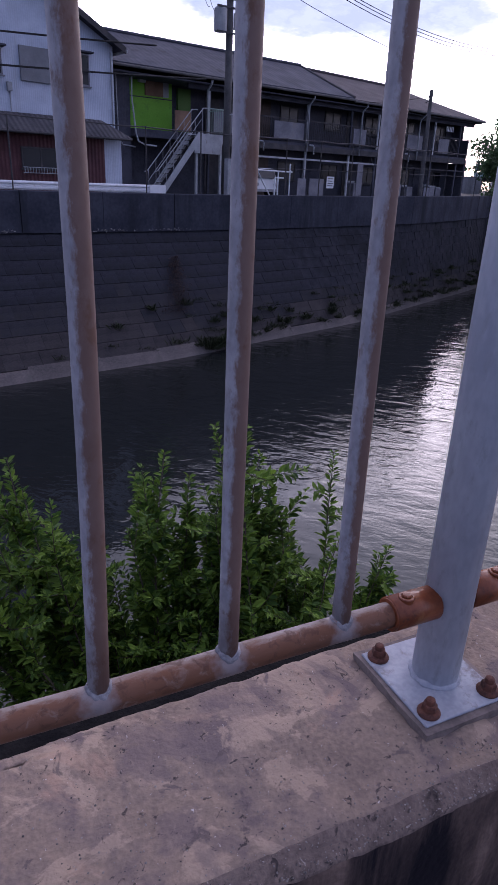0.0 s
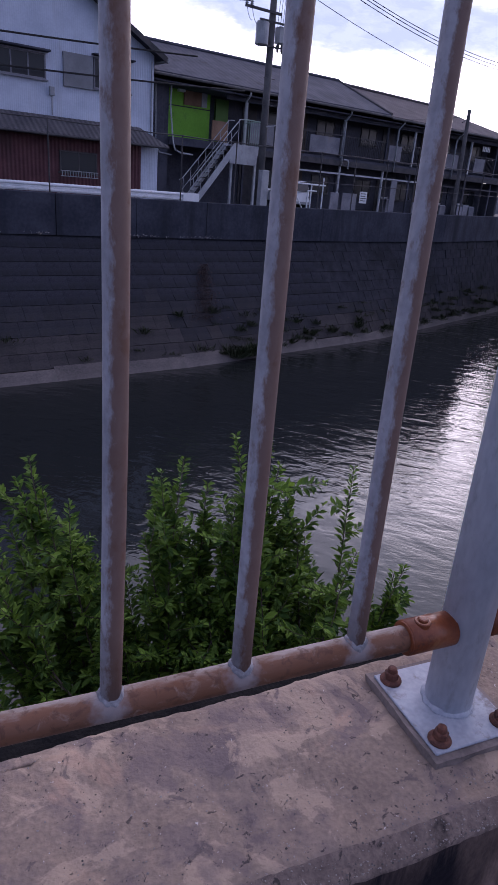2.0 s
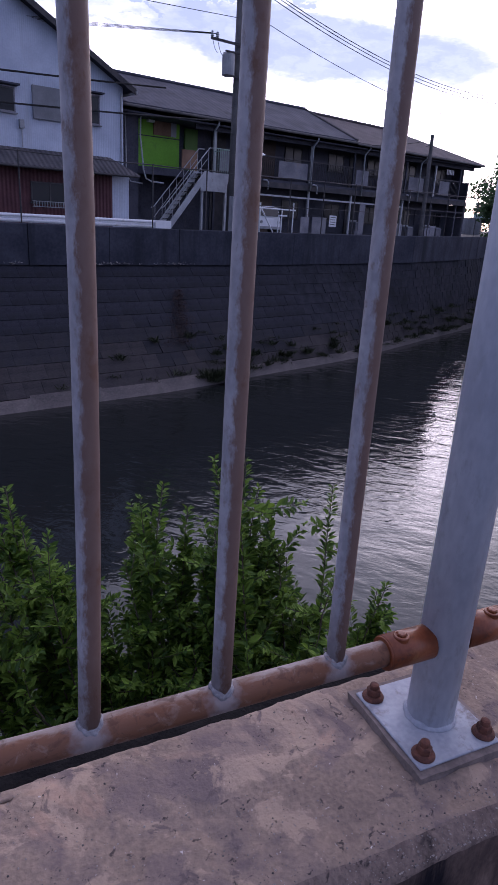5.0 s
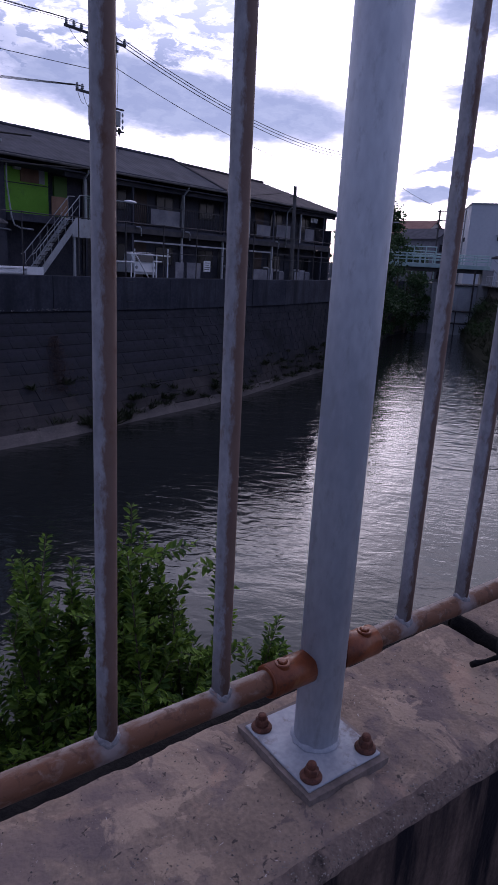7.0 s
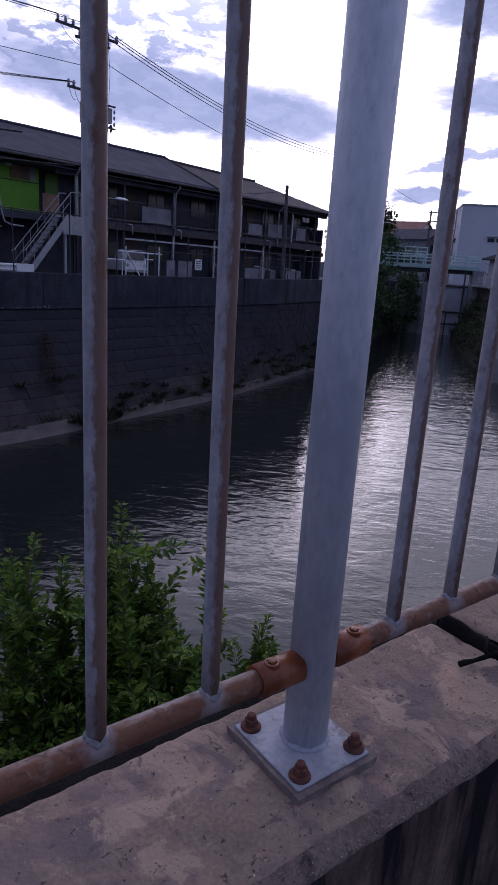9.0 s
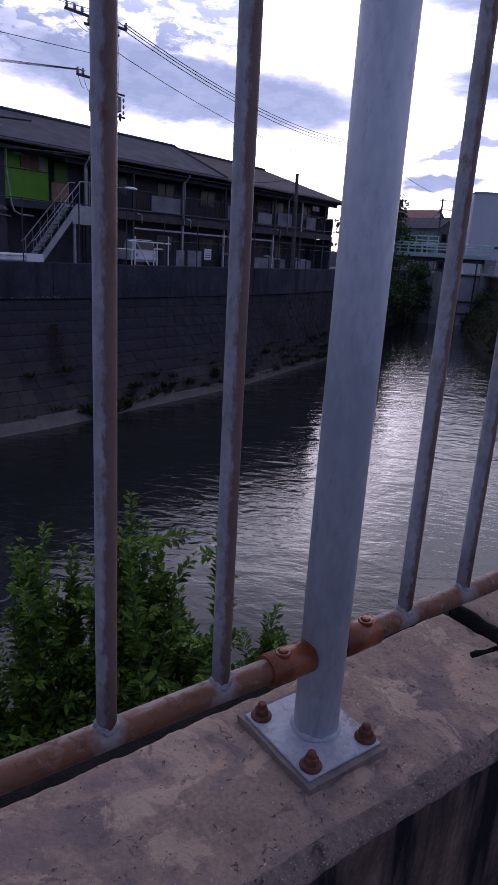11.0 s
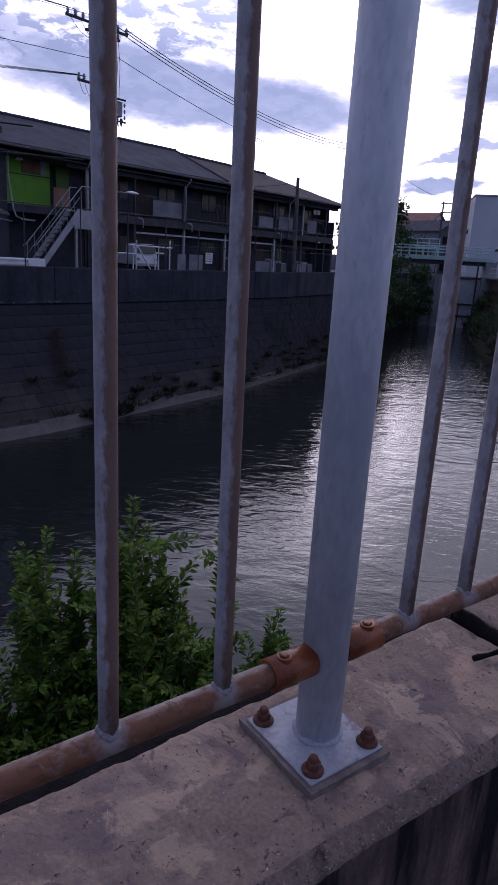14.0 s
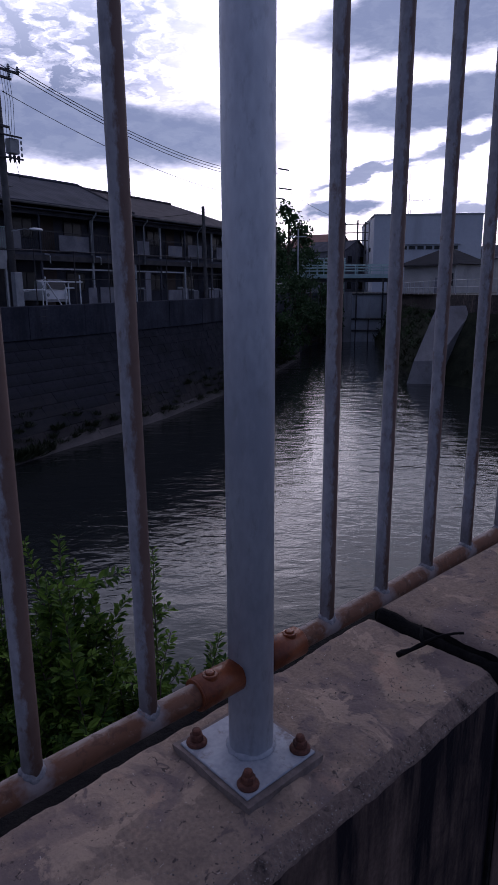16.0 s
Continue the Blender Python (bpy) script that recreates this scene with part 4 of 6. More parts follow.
def gable_house():
    h = thing("house", (6.8, 30, 0), "white corrugated gable house with a maroon lower storey", "house", frame_m=BANK)
    u0, u1, ur = 0.9, 12.62, 6.75
    ze, zr = 5.42, 8.62
    bm = prism(bmesh.new(), [(u0, 0), (u1, 0), (u1, ze), (ur, zr), (u0, ze)], "y", 26.0, 35.0)
    part("wall", bm, SIDING, h, "pale corrugated metal siding")
    s = (zr - ze) / (u1 - ur)
    for sg, ue in ((1, u1 + 0.35), (-1, u0 - 0.35)):
        zz = ze - s * 0.35
        roof_slab(h, [(ur, 25.55, zr + 0.16), (ur, 35.4, zr + 0.16), (ue, 35.4, zz + 0.16), (ue, 25.55, zz + 0.16)], 0.13, ROOFM)
        bm = bmesh.new()
        for a, b in (((ur, 25.52, zr + 0.02), (ue, 25.52, zz + 0.02)),):
            d = Vector(b) - Vector(a)
            prism(bm, [(a[0], a[2] + 0.14), (b[0], b[2] + 0.14), (b[0], b[2] - 0.09), (a[0], a[2] - 0.09)], "y", 25.50, 25.545)
        part("barge_board", bm, DARKSTEEL, h, "dark barge board along the gable")
    part("gutter", rod((u1 + 0.36, 25.5, ze - 0.16), (u1 + 0.36, 35.4, ze - 0.16), 0.06), GREYPLAS, h)
    window(h, 6.3, 8.2, 25.998, 3.95, 4.78, OFFWHITE, 3)
    part("window_hood", cube(6.2, 8.3, 25.6, 25.99, 4.83, 4.89), ROOFM, h)
    part("shutter_box", cube(8.85, 10.0, 25.9, 25.99, 3.84, 4.98, 0.01), material("grey_shutter", (0.16, 0.165, 0.18), (0.22, 0.225, 0.24), rough=0.6, scale=2, fine=20, bump=0.1), h, "grey closed storm shutter box")
    window(h, 10.05, 11.57, 25.998, 3.92, 4.98, OFFWHITE, 2)
    part("window_hood", cube(9.98, 11.66, 25.65, 25.99, 5.03, 5.08), ROOFM, h)
    # lean-to with awning roof
    part("lower_wall", cube(u0, 11.85, 25.5, 25.995, -0.1, 2.3), MAROON, h, "maroon corrugated lower wall")
    part("lower_panel", cube(11.856, 12.62, 25.52, 25.99, -0.1, 2.12, 0.01), SIDING, h, "pale flat panel beside the maroon wall")
    roof_slab(h, [(u0 - 0.2, 25.99, 2.78), (12.0, 25.99, 2.78), (12.85, 24.95, 2.14), (u0 - 0.2, 24.95, 2.14)], 0.07, AWNING, "awning_roof")
    part("gutter", rod((u0 - 0.2, 24.93, 2.08), (12.8, 24.93, 2.08), 0.045), DARKSTEEL, h)
    window(h, 8.45, 9.95, 25.498, 0.86, 1.62, DARKSTEEL, 2)
    bm = bmesh.new()
    for i in range(14):
        box(bm, 8.5 + i * 0.107, 8.52 + i * 0.107, 25.36, 25.38, 0.72, 0.9)
    box(bm, 8.45, 9.95, 25.35, 25.39, 0.70, 0.725)
    box(bm, 8.45, 9.95, 25.35, 25.39, 0.895, 0.92)
    part("window_rail", bm, GREYPLAS, h, "small metal rail under the window")
    part("meter_box", cube(8.3, 8.48, 25.85, 25.99, 3.45, 3.75, 0.01), GREYPLAS, h, "grey electric service bracket")
    part("conduit", rod((8.4, 25.95, 2.8), (8.4, 25.95, 3.5), 0.02), GREYPLAS, h)
    part("conduit", rod((12.5, 25.94, 2.5), (12.5, 25.94, 5.2), 0.03), GREYPLAS, h)


def downpipe(parent, u, v, ztop, zbot, mat):
    pipe_bm = pipe(bmesh.new(), [(u, v - 0.42, ztop), (u, v - 0.40, ztop - 0.12), (u, v - 0.1, ztop - 0.36), (u, v - 0.07, ztop - 0.5), (u, v - 0.07, zbot)], 0.045, 8)
    return part("downpipe", pipe_bm, mat, parent, "grey rainwater pipe", smooth=True)


def apartment():
    a = thing("apartment_building", (26, 31, 0), "long dark two-storey timber apartment house with open galleries", "apartment house", frame_m=BANK)
    WV = 28.35
    part("wall", cube(12.95, 38.3, WV, 35.4, -0.1, 4.95), DARKWALL, a, "dark weathered timber wall")
    part("end_wall", cube(12.9, 14.02, 27.3, WV - 0.003, -0.1, 4.9), DARKWALL, a)
    part("gallery_floor", cube(14.03, 38.2, 26.98, WV - 0.003, 2.36, 2.68), DARKWALL, a, "dark gallery floor with stained edge beam")
    part("gallery_beam", cube(16.9, 38.2, 26.90, 26.977, 2.30, 2.56), DARKSTEEL, a)
    # roofs
    ze, ve, vr = 4.98, 26.45, 31.0
    zr1, zr2 = 6.92, 6.80
    R1 = 26.9
    roof_slab(a, [(12.75, ve, ze + 0.06), (R1, ve, ze + 0.06), (R1, vr, zr1), (12.75, vr, zr1)], 0.10, ROOFM)
    roof_slab(a, [(12.75, vr, zr1), (R1, vr, zr1), (R1, 35.8, ze + 0.06), (12.75, 35.8, ze + 0.06)], 0.10, ROOFM)
    hip = 35.2
    roof_slab(a, [(R1, ve, ze), (39.0, ve, ze - 0.1), (hip, vr, zr2 - 0.12), (R1, vr, zr2)], 0.10, ROOF2)
    roof_slab(a, [(R1, vr, zr2), (hip, vr, zr2 - 0.12), (39.0, 35.8, ze - 0.1), (R1, 35.8, ze)], 0.10, ROOF2)
    bm = bmesh.new()
    A = [bm.verts.new(p) for p in ((39.0, ve, ze - 0.1), (39.0, 35.8, ze - 0.1), (hip, vr, zr2 - 0.12))]
    B = [bm.verts.new(p) for p in ((39.0, ve, ze - 0.2), (39.0, 35.8, ze - 0.2), (hip, vr, zr2 - 0.22))]
    bm.faces.new(A)
    bm.faces.new(B[::-1])
    for i in range(3):
        bm.faces.new((A[i], B[i], B[(i + 1) % 3], A[(i + 1) % 3]))
    part("roof", bm, ROOF2, a)
    part("ridge_cap", rod((12.75, vr, zr1 + 0.02), (R1, vr, zr1 + 0.02), 0.10, seg=8), ROOFM, a)
    part("ridge_cap", rod((R1, vr, zr2 + 0.02), (hip, vr, zr2 - 0.10), 0.10, seg=8), ROOF2, a)
    part("verge_trim", rod((R1 - 0.02, ve, ze + 0.08), (R1 - 0.02, vr, zr1 + 0.02), 0.07, seg=8), DARKSTEEL, a)
    part("gutter", rod((12.8, ve - 0.03, ze - 0.05), (R1, ve - 0.03, ze - 0.05), 0.06, seg=10), POLEM, a)
    part("gutter", rod((R1, ve - 0.03, ze - 0.10), (38.9, ve - 0.03, ze - 0.17), 0.06, seg=10), POLEM, a)
    part("eave_soffit", cube(12.8, 38.8, 26.6, WV, 4.70, 4.76), DARKWALL, a)
    part("eave_beam", cube(16.8, 38.6, 26.97, 27.09, 4.50, 4.697), DARKWALL, a)
    part("end_wall", cube(38.2, 38.3, 26.98, WV - 0.003, -0.1, 2.35), DARKWALL, a)
    part("end_wall", cube(38.2, 38.3, 27.0, WV - 0.003, 2.69, 3.75), DARKWALL, a)
    part("end_wall", cube(38.2, 38.3, 27.5, WV - 0.003, 3.76, 4.69), DARKWALL, a)
    # uprights of both storeys
    ups = [17.95, 20.75, 24.15, 27.4, 29.6, 31.9, 34.7, 37.3]
    for i, u in enumerate(ups):
        part("gallery_post", cube(u - 0.05, u + 0.05, 26.98, 27.08, 2.69, 4.50), PALESTEEL if i % 2 == 0 or u == 24.15 else DARKWALL, a)
        part("ground_post", cube(u - 0.05, u + 0.05, 26.99, 27.09, -0.05, 2.30), PALESTEEL if u in (24.15, 27.4, 31.9) else DARKWALL, a)
    for u in (17.75, 24.05, 28.0, 33.0):
        downpipe(a, u, 26.90, ze - 0.12, 2.3 if u > 20 else 2.7, GREYPLAS)
    # gallery railing: bars and dull panels bay by bay
    rails = [(18.0, 20.7), (20.8, 24.1), (24.2, 27.35), (27.45, 31.85), (31.95, 34.65), (34.75, 37.25)]
    solid = {0: [(18.2, 19.6)], 1: [(21.9, 23.9)], 2: [], 3: [(27.6, 28.6), (30.3, 31.6)], 4: [(32.2, 33.6)], 5: [(35.2, 36.2)]}
    for i, (p, q) in enumerate(rails):
        bm = bmesh.new()
        box(bm, p, q, 27.01, 27.05, 3.72, 3.78)
        box(bm, p, q, 27.01, 27.05, 2.80, 2.84)
        r = part("gallery_rail", bm, DARKSTEEL, a)
        n = int((q - p) / 0.13)
        for k in range(n):
            u = p + (k + 0.5) * (q - p) / n
            if any(s0 < u < s1 for s0, s1 in solid[i]):
                continue
            o = new("bar", BARMESH)
            o.parent = r
            o.location = (u, 27.03, 3.28)
        for s0, s1 in solid[i]:
            o = new("panel", mesh_of("panel", cube(s0, s1, 26.985, 27.005, 2.83, 3.60 + RNG.uniform(-0.1, 0.12)), OFFWHITE))
            o.parent = r
    # doors and windows of the units, both storeys
    u = 18.6
    k = 0
    while u < 37:
        for z0 in (0.0, 2.69):
            if k % 2 == 0:
                part("door", cube(u, u + 0.85, WV - 0.05, WV - 0.003, z0 + 0.02, z0 + 1.95, 0.01), [DARKSTEEL, DOORM, DARKWALL][(k // 2) % 3], a)
            else:
                window(a, u - 0.1, u + 1.15, WV - 0.003, z0 + 0.85, z0 + 1.8, DARKSTEEL, 2)
        u += 1.62
        k += 1
    for u in (19.7, 22.9, 25.4, 29.0, 33.0, 36.2):
        part("gallery_lamp", lathe(bmesh.new(), [(0.03, 0.10), (0.09, 0.06), (0.11, 0.0), (0.08, -0.05), (0.02, -0.07)], (u, 27.5, 4.62), 10), WHITE, a, "small round white gallery lamp")
    part("ground_beam", cube(20.8, 31.8, 27.0, 27.06, 1.88, 1.96), PALESTEEL, a, "thin pale beam under the gallery")
    part("ground_beam", cube(31.95, 38.1, 27.0, 27.06, 1.84, 1.91), DARKSTEEL, a)
    part("brace", rod((29.3, 27.1, 2.25), (29.95, 27.1, 0.95), 0.045, seg=8), DARKSTEEL, a, "dark slanting brace")
    for k in range(5):
        part("grille_bar", cube(36.2 + k * 0.16, 36.29 + k * 0.16, 27.3, 27.33, 4.12, 4.42), WHITE, a)
    for u in (20.75, 24.15, 31.9):
        part("overflow_pipe", pipe(bmesh.new(), [(u + 0.1, 26.88, 2.62), (u + 0.32, 26.80, 2.60), (u + 0.36, 26.78, 2.50), (u + 0.36, 26.78, 2.18)], 0.04, 8), GREYPLAS, a, "short pale overflow pipe")
    # green end wall with boarded window
    g = part("green_wall", cube(14.06, 16.62, 28.12, WV - 0.003, 2.69, 4.90), GREEN, a, "bright lime green painted wall panel")
    w = part("boarded_window", cube(15.2, 16.12, 28.05, 28.117, 4.12, 4.72, 0.01), BROWNP, a, "window covered with brown board")
    part("window_pane", cube(16.13, 16.42, 28.06, 28.115, 4.12, 4.72), GREYPLAS, a)
    part("vent_hood", cube(14.85, 15.18, 27.9, 28.117, 4.60, 4.76, 0.02), WHITE, a, "small white vent hood")
    part("sill_line", cube(14.06, 16.6, 28.09, 28.117, 4.02, 4.06), DARKSTEEL, a)
    part("green_door", cube(17.0, 17.7, 28.2, WV - 0.003, 2.69, 4.6), material("dull_green_door", (0.07, 0.15, 0.03), (0.10, 0.19, 0.045), rough=0.7, scale=1, fine=20, bump=0.1), a)
    part("drain_pipe", pipe(bmesh.new(), [(14.10, 27.24, 4.68), (14.08, 27.24, 3.9), (14.08, 26.93, 2.5), (14.2, 26.93, 2.16), (14.5, 26.93, 2.05), (15.1, 26.93, 2.03)], 0.035, 8), PALESTEEL, a, "pale drain pipe beside the green wall")
    part("drain_pipe", pipe(bmesh.new(), [(13.35, 27.25, 4.8), (13.4, 27.25, 2.3), (13.6, 27.25, 2.0), (14.2, 27.25, 1.95)], 0.03, 8), GREYPLAS, a)
    return a


def stairs():
    s = thing("steel_stair", (15.6, 26, 0), "pale steel outside stair with handrails up to the gallery", "stair", frame_m=BANK)
    ua, ub, za, zb = 14.35, 16.55, 0.0, 2.60
    v0, v1 = 25.55, 26.45
    for v in (v0, v1):
        bm = prism(bmesh.new(), [(ua - 0.05, za), (ua + 0.25, za), (ub + 0.1, zb - 0.12), (ub + 0.1, zb + 0.05), (ub - 0.12, zb + 0.05)], "y", v - 0.03, v + 0.03)
        part("stringer", bm, PALESTEEL, s)
    n = 13
    for i in range(n):
        f = (i + 0.7) / n
        u, z = ua + (ub - ua) * f, za + (zb - za) * f
        part("tread", cube(u - 0.06, u + 0.17, v0 + 0.033, v1 - 0.033, z - 0.03, z), AWNING, s)
    for v in (v0, v1):
        bm = bmesh.new()
        pipe(bm, [(ua - 0.15, v, 0.95), (ua, v, 1.02), (ub + 0.1, v, 3.60), (ub + 0.4, v, 3.62)], 0.022, 8)
        pipe(bm, [(ua, v, 0.55), (ub, v, 3.15)], 0.014, 6)
        for k in range(7):
            f = k / 6
            pipe(bm, [(ua + (ub - ua) * f + 0.05, v, 0.05 + 2.58 * f), (ua + (ub - ua) * f + 0.05, v, 1.06 + 2.55 * f)], 0.014, 6)
        part("handrail", bm, PALESTEEL, s)
    part("landing", cube(ub + 0.105, 17.8, v0 - 0.03, 26.89, 2.50, 2.60), PALESTEEL, s)
    bm = prism(bmesh.new(), [(16.35, 2.497), (17.8, 2.497), (17.55, 1.80), (16.2, 1.80)], "y", v0 - 0.02, v0 + 0.02)
    part("soffit_panel", bm, PALESTEEL, s, "pale sheet panel under the landing")
    bm = bmesh.new()
    for k in range(9):
        u = 16.9 + k * 0.11
        pipe(bm, [(u, v0, 2.6), (u, v0, 3.62)], 0.012, 6)
    pipe(bm, [(16.85, v0, 3.62), (17.8, v0, 3.62), (17.8, 26.89, 3.62)], 0.022, 8)
    part("landing_rail", bm, PALEGREEN, s, "pale green barred landing rail")
    part("landing_board", cube(16.05, 16.9, 26.9, 26.95, 2.7, 3.55), BROWNP, s, "brown board at the stair head")
    for u in (16.4, 17.7):
        part("support_post", cube(u - 0.05, u + 0.05, v0 + 0.1, v0 + 0.2, -0.05, 2.497), PALESTEEL, s)


def guardrail():
    g = thing("guardrail", (8, 24.35, 0), "silver corrugated steel crash barrier along the bank", "guardrail", frame_m=BANK)
    prof = [(-0.155, 0.02), (-0.11, 0.0), (-0.07, 0.0), (-0.035, 0.055), (0.035, 0.055), (0.07, 0.0), (0.11, 0.0), (0.155, 0.02)]
    u = -6.0
    while u < 13.8:
        e = min(u + 3.98, 13.95)
        bm = bmesh.new()
        A = [bm.verts.new((u, 24.30 + d, 0.29 + z)) for z, d in prof] + [bm.verts.new((u, 24.306 + d, 0.29 + z)) for z, d in prof[::-1]]
        B = [bm.verts.new((e, 24.30 + d, 0.29 + z)) for z, d in prof] + [bm.verts.new((e, 24.306 + d, 0.29 + z)) for z, d in prof[::-1]]
        n = len(A)
        for i in range(n):
            bm.faces.new((A[i], B[i], B[(i + 1) % n], A[(i + 1) % n]))
        bm.faces.new(A)
        bm.faces.new(B[::-1])
        bmesh.ops.recalc_face_normals(bm, faces=bm.faces[:])
        part("beam", bm, ZINC, g)
        u += 4.0
    for u in (-4, -2, 0, 2, 4, 6, 8, 10, 12, 13.6):
        part("post", rod((u, 24.42, -0.2), (u, 24.42, 0.42), 0.055), ZINC, g)
    part("end_piece", cube(13.2, 13.97, 24.28, 24.297, 0.13, 0.45, 0.006), WHITE, g, "white end plate")


def bank_fence():
    f = thing("bank_fence", (20, 23.8, 0), "dark pipe fence with tall posts on the river wall", "fence", frame_m=BANK)
    us = [-2.6, 0, 2.45, 4.95, 7.45, 10.1, 12.78, 15.36, 17.82, 20.05, 22.2, 24.5, 26.8, 29.1, 31.4, 33.7, 36.0, 38.3]
    tops = []
    for u in us:
        vf, vt, zt = wall_at(u)
        h = 2.42
        part("post", rod((u, vt + 0.02, zt - 0.02), (u, vt + 0.02, zt + h), 0.028, seg=8), DARKSTEEL, f)
        tops.append((u, vt + 0.02, zt + h - 0.03))
    for a, b in zip(tops, tops[1:]):
        m = ((a[0] + b[0]) / 2, (a[1] + b[1]) / 2, (a[2] + b[2]) / 2 - 0.03)
        part("top_rail", pipe(bmesh.new(), [a, m, b], 0.022, 8), DARKSTEEL, f)
        if a[0] > 16:
            lo = [(p[0], p[1], p[2] - 1.25) for p in (a, b)]
            part("mid_rail", pipe(bmesh.new(), lo, 0.016, 6), DARKSTEEL, f)


BARMESH = mesh_of("bar", cube(-0.011, 0.011, -0.008, 0.008, -0.44, 0.44), DARKSTEEL)
gable_house()
apartment()
stairs()
guardrail()
bank_fence()

# ---------- foliage ----------
LEAF = leaf_material("bush_leaf", (0.026, 0.068, 0.013), (0.185, 0.295, 0.042))
DARKLEAF = leaf_material("dark_tree_leaf", (0.022, 0.045, 0.020), (0.055, 0.098, 0.038))
DRYLEAF = leaf_material("dry_brown_leaf", (0.030, 0.021, 0.020), (0.085, 0.055, 0.048))
GRASSM = leaf_material("bank_grass", (0.016, 0.024, 0.012), (0.045, 0.055, 0.026))
BARK = material("bark", (0.05, 0.04, 0.03), (0.10, 0.08, 0.06), rough=0.9, scale=8, fine=60, bump=0.3)


class Leaves:
    """Collects many small pointed leaves into one mesh."""

    def __init__(self, seed, toss=0.9):
        self.v, self.f, self.r, self.toss = [], [], random.Random(seed), toss

    def leaf(self, p, d, size, width=0.42):
        r = self.r
        d = d.normalized()
        side = d.cross(Vector((r.gauss(0, self.toss), r.gauss(0, self.toss), 1.0)))
        if side.length < 1e-3:
            side = Vector((1, 0, 0))
        side.normalize()
        up = side.cross(d)
        o = len(self.v)
        w = size * width * 0.5
        for a, b, c in ((0, 0, 0), (0.35, 1, 0.06), (0.7, 0.8, 0.04), (1.0, 0, -0.08), (0.7, -0.8, 0.04), (0.35, -1, 0.06)):
            self.v.append(tuple(p + d * (a * size) + side * (b * w) + up * (c * size)))
        self.f += [(o, o + 1, o + 2, o + 3), (o, o + 3, o + 4, o + 5)]

    def ob(self, name, mat, parent=None, label=""):
        me = bpy.data.meshes.new(name)
        me.from_pydata(self.v, [], self.f)
        me.materials.append(mat)
        o = new(name, me)
        if parent is not None:
            o.parent = parent
            if "base" in parent:
                o.location = -Vector(parent["base"])
            o["kind"] = "stuff"
        if label:
            o["label"] = label
        return o


def rnd_dir(r, up=0.3):
    return Vector((r.gauss(0, 1), r.gauss(0, 1), r.gauss(up, 0.8))).normalized()


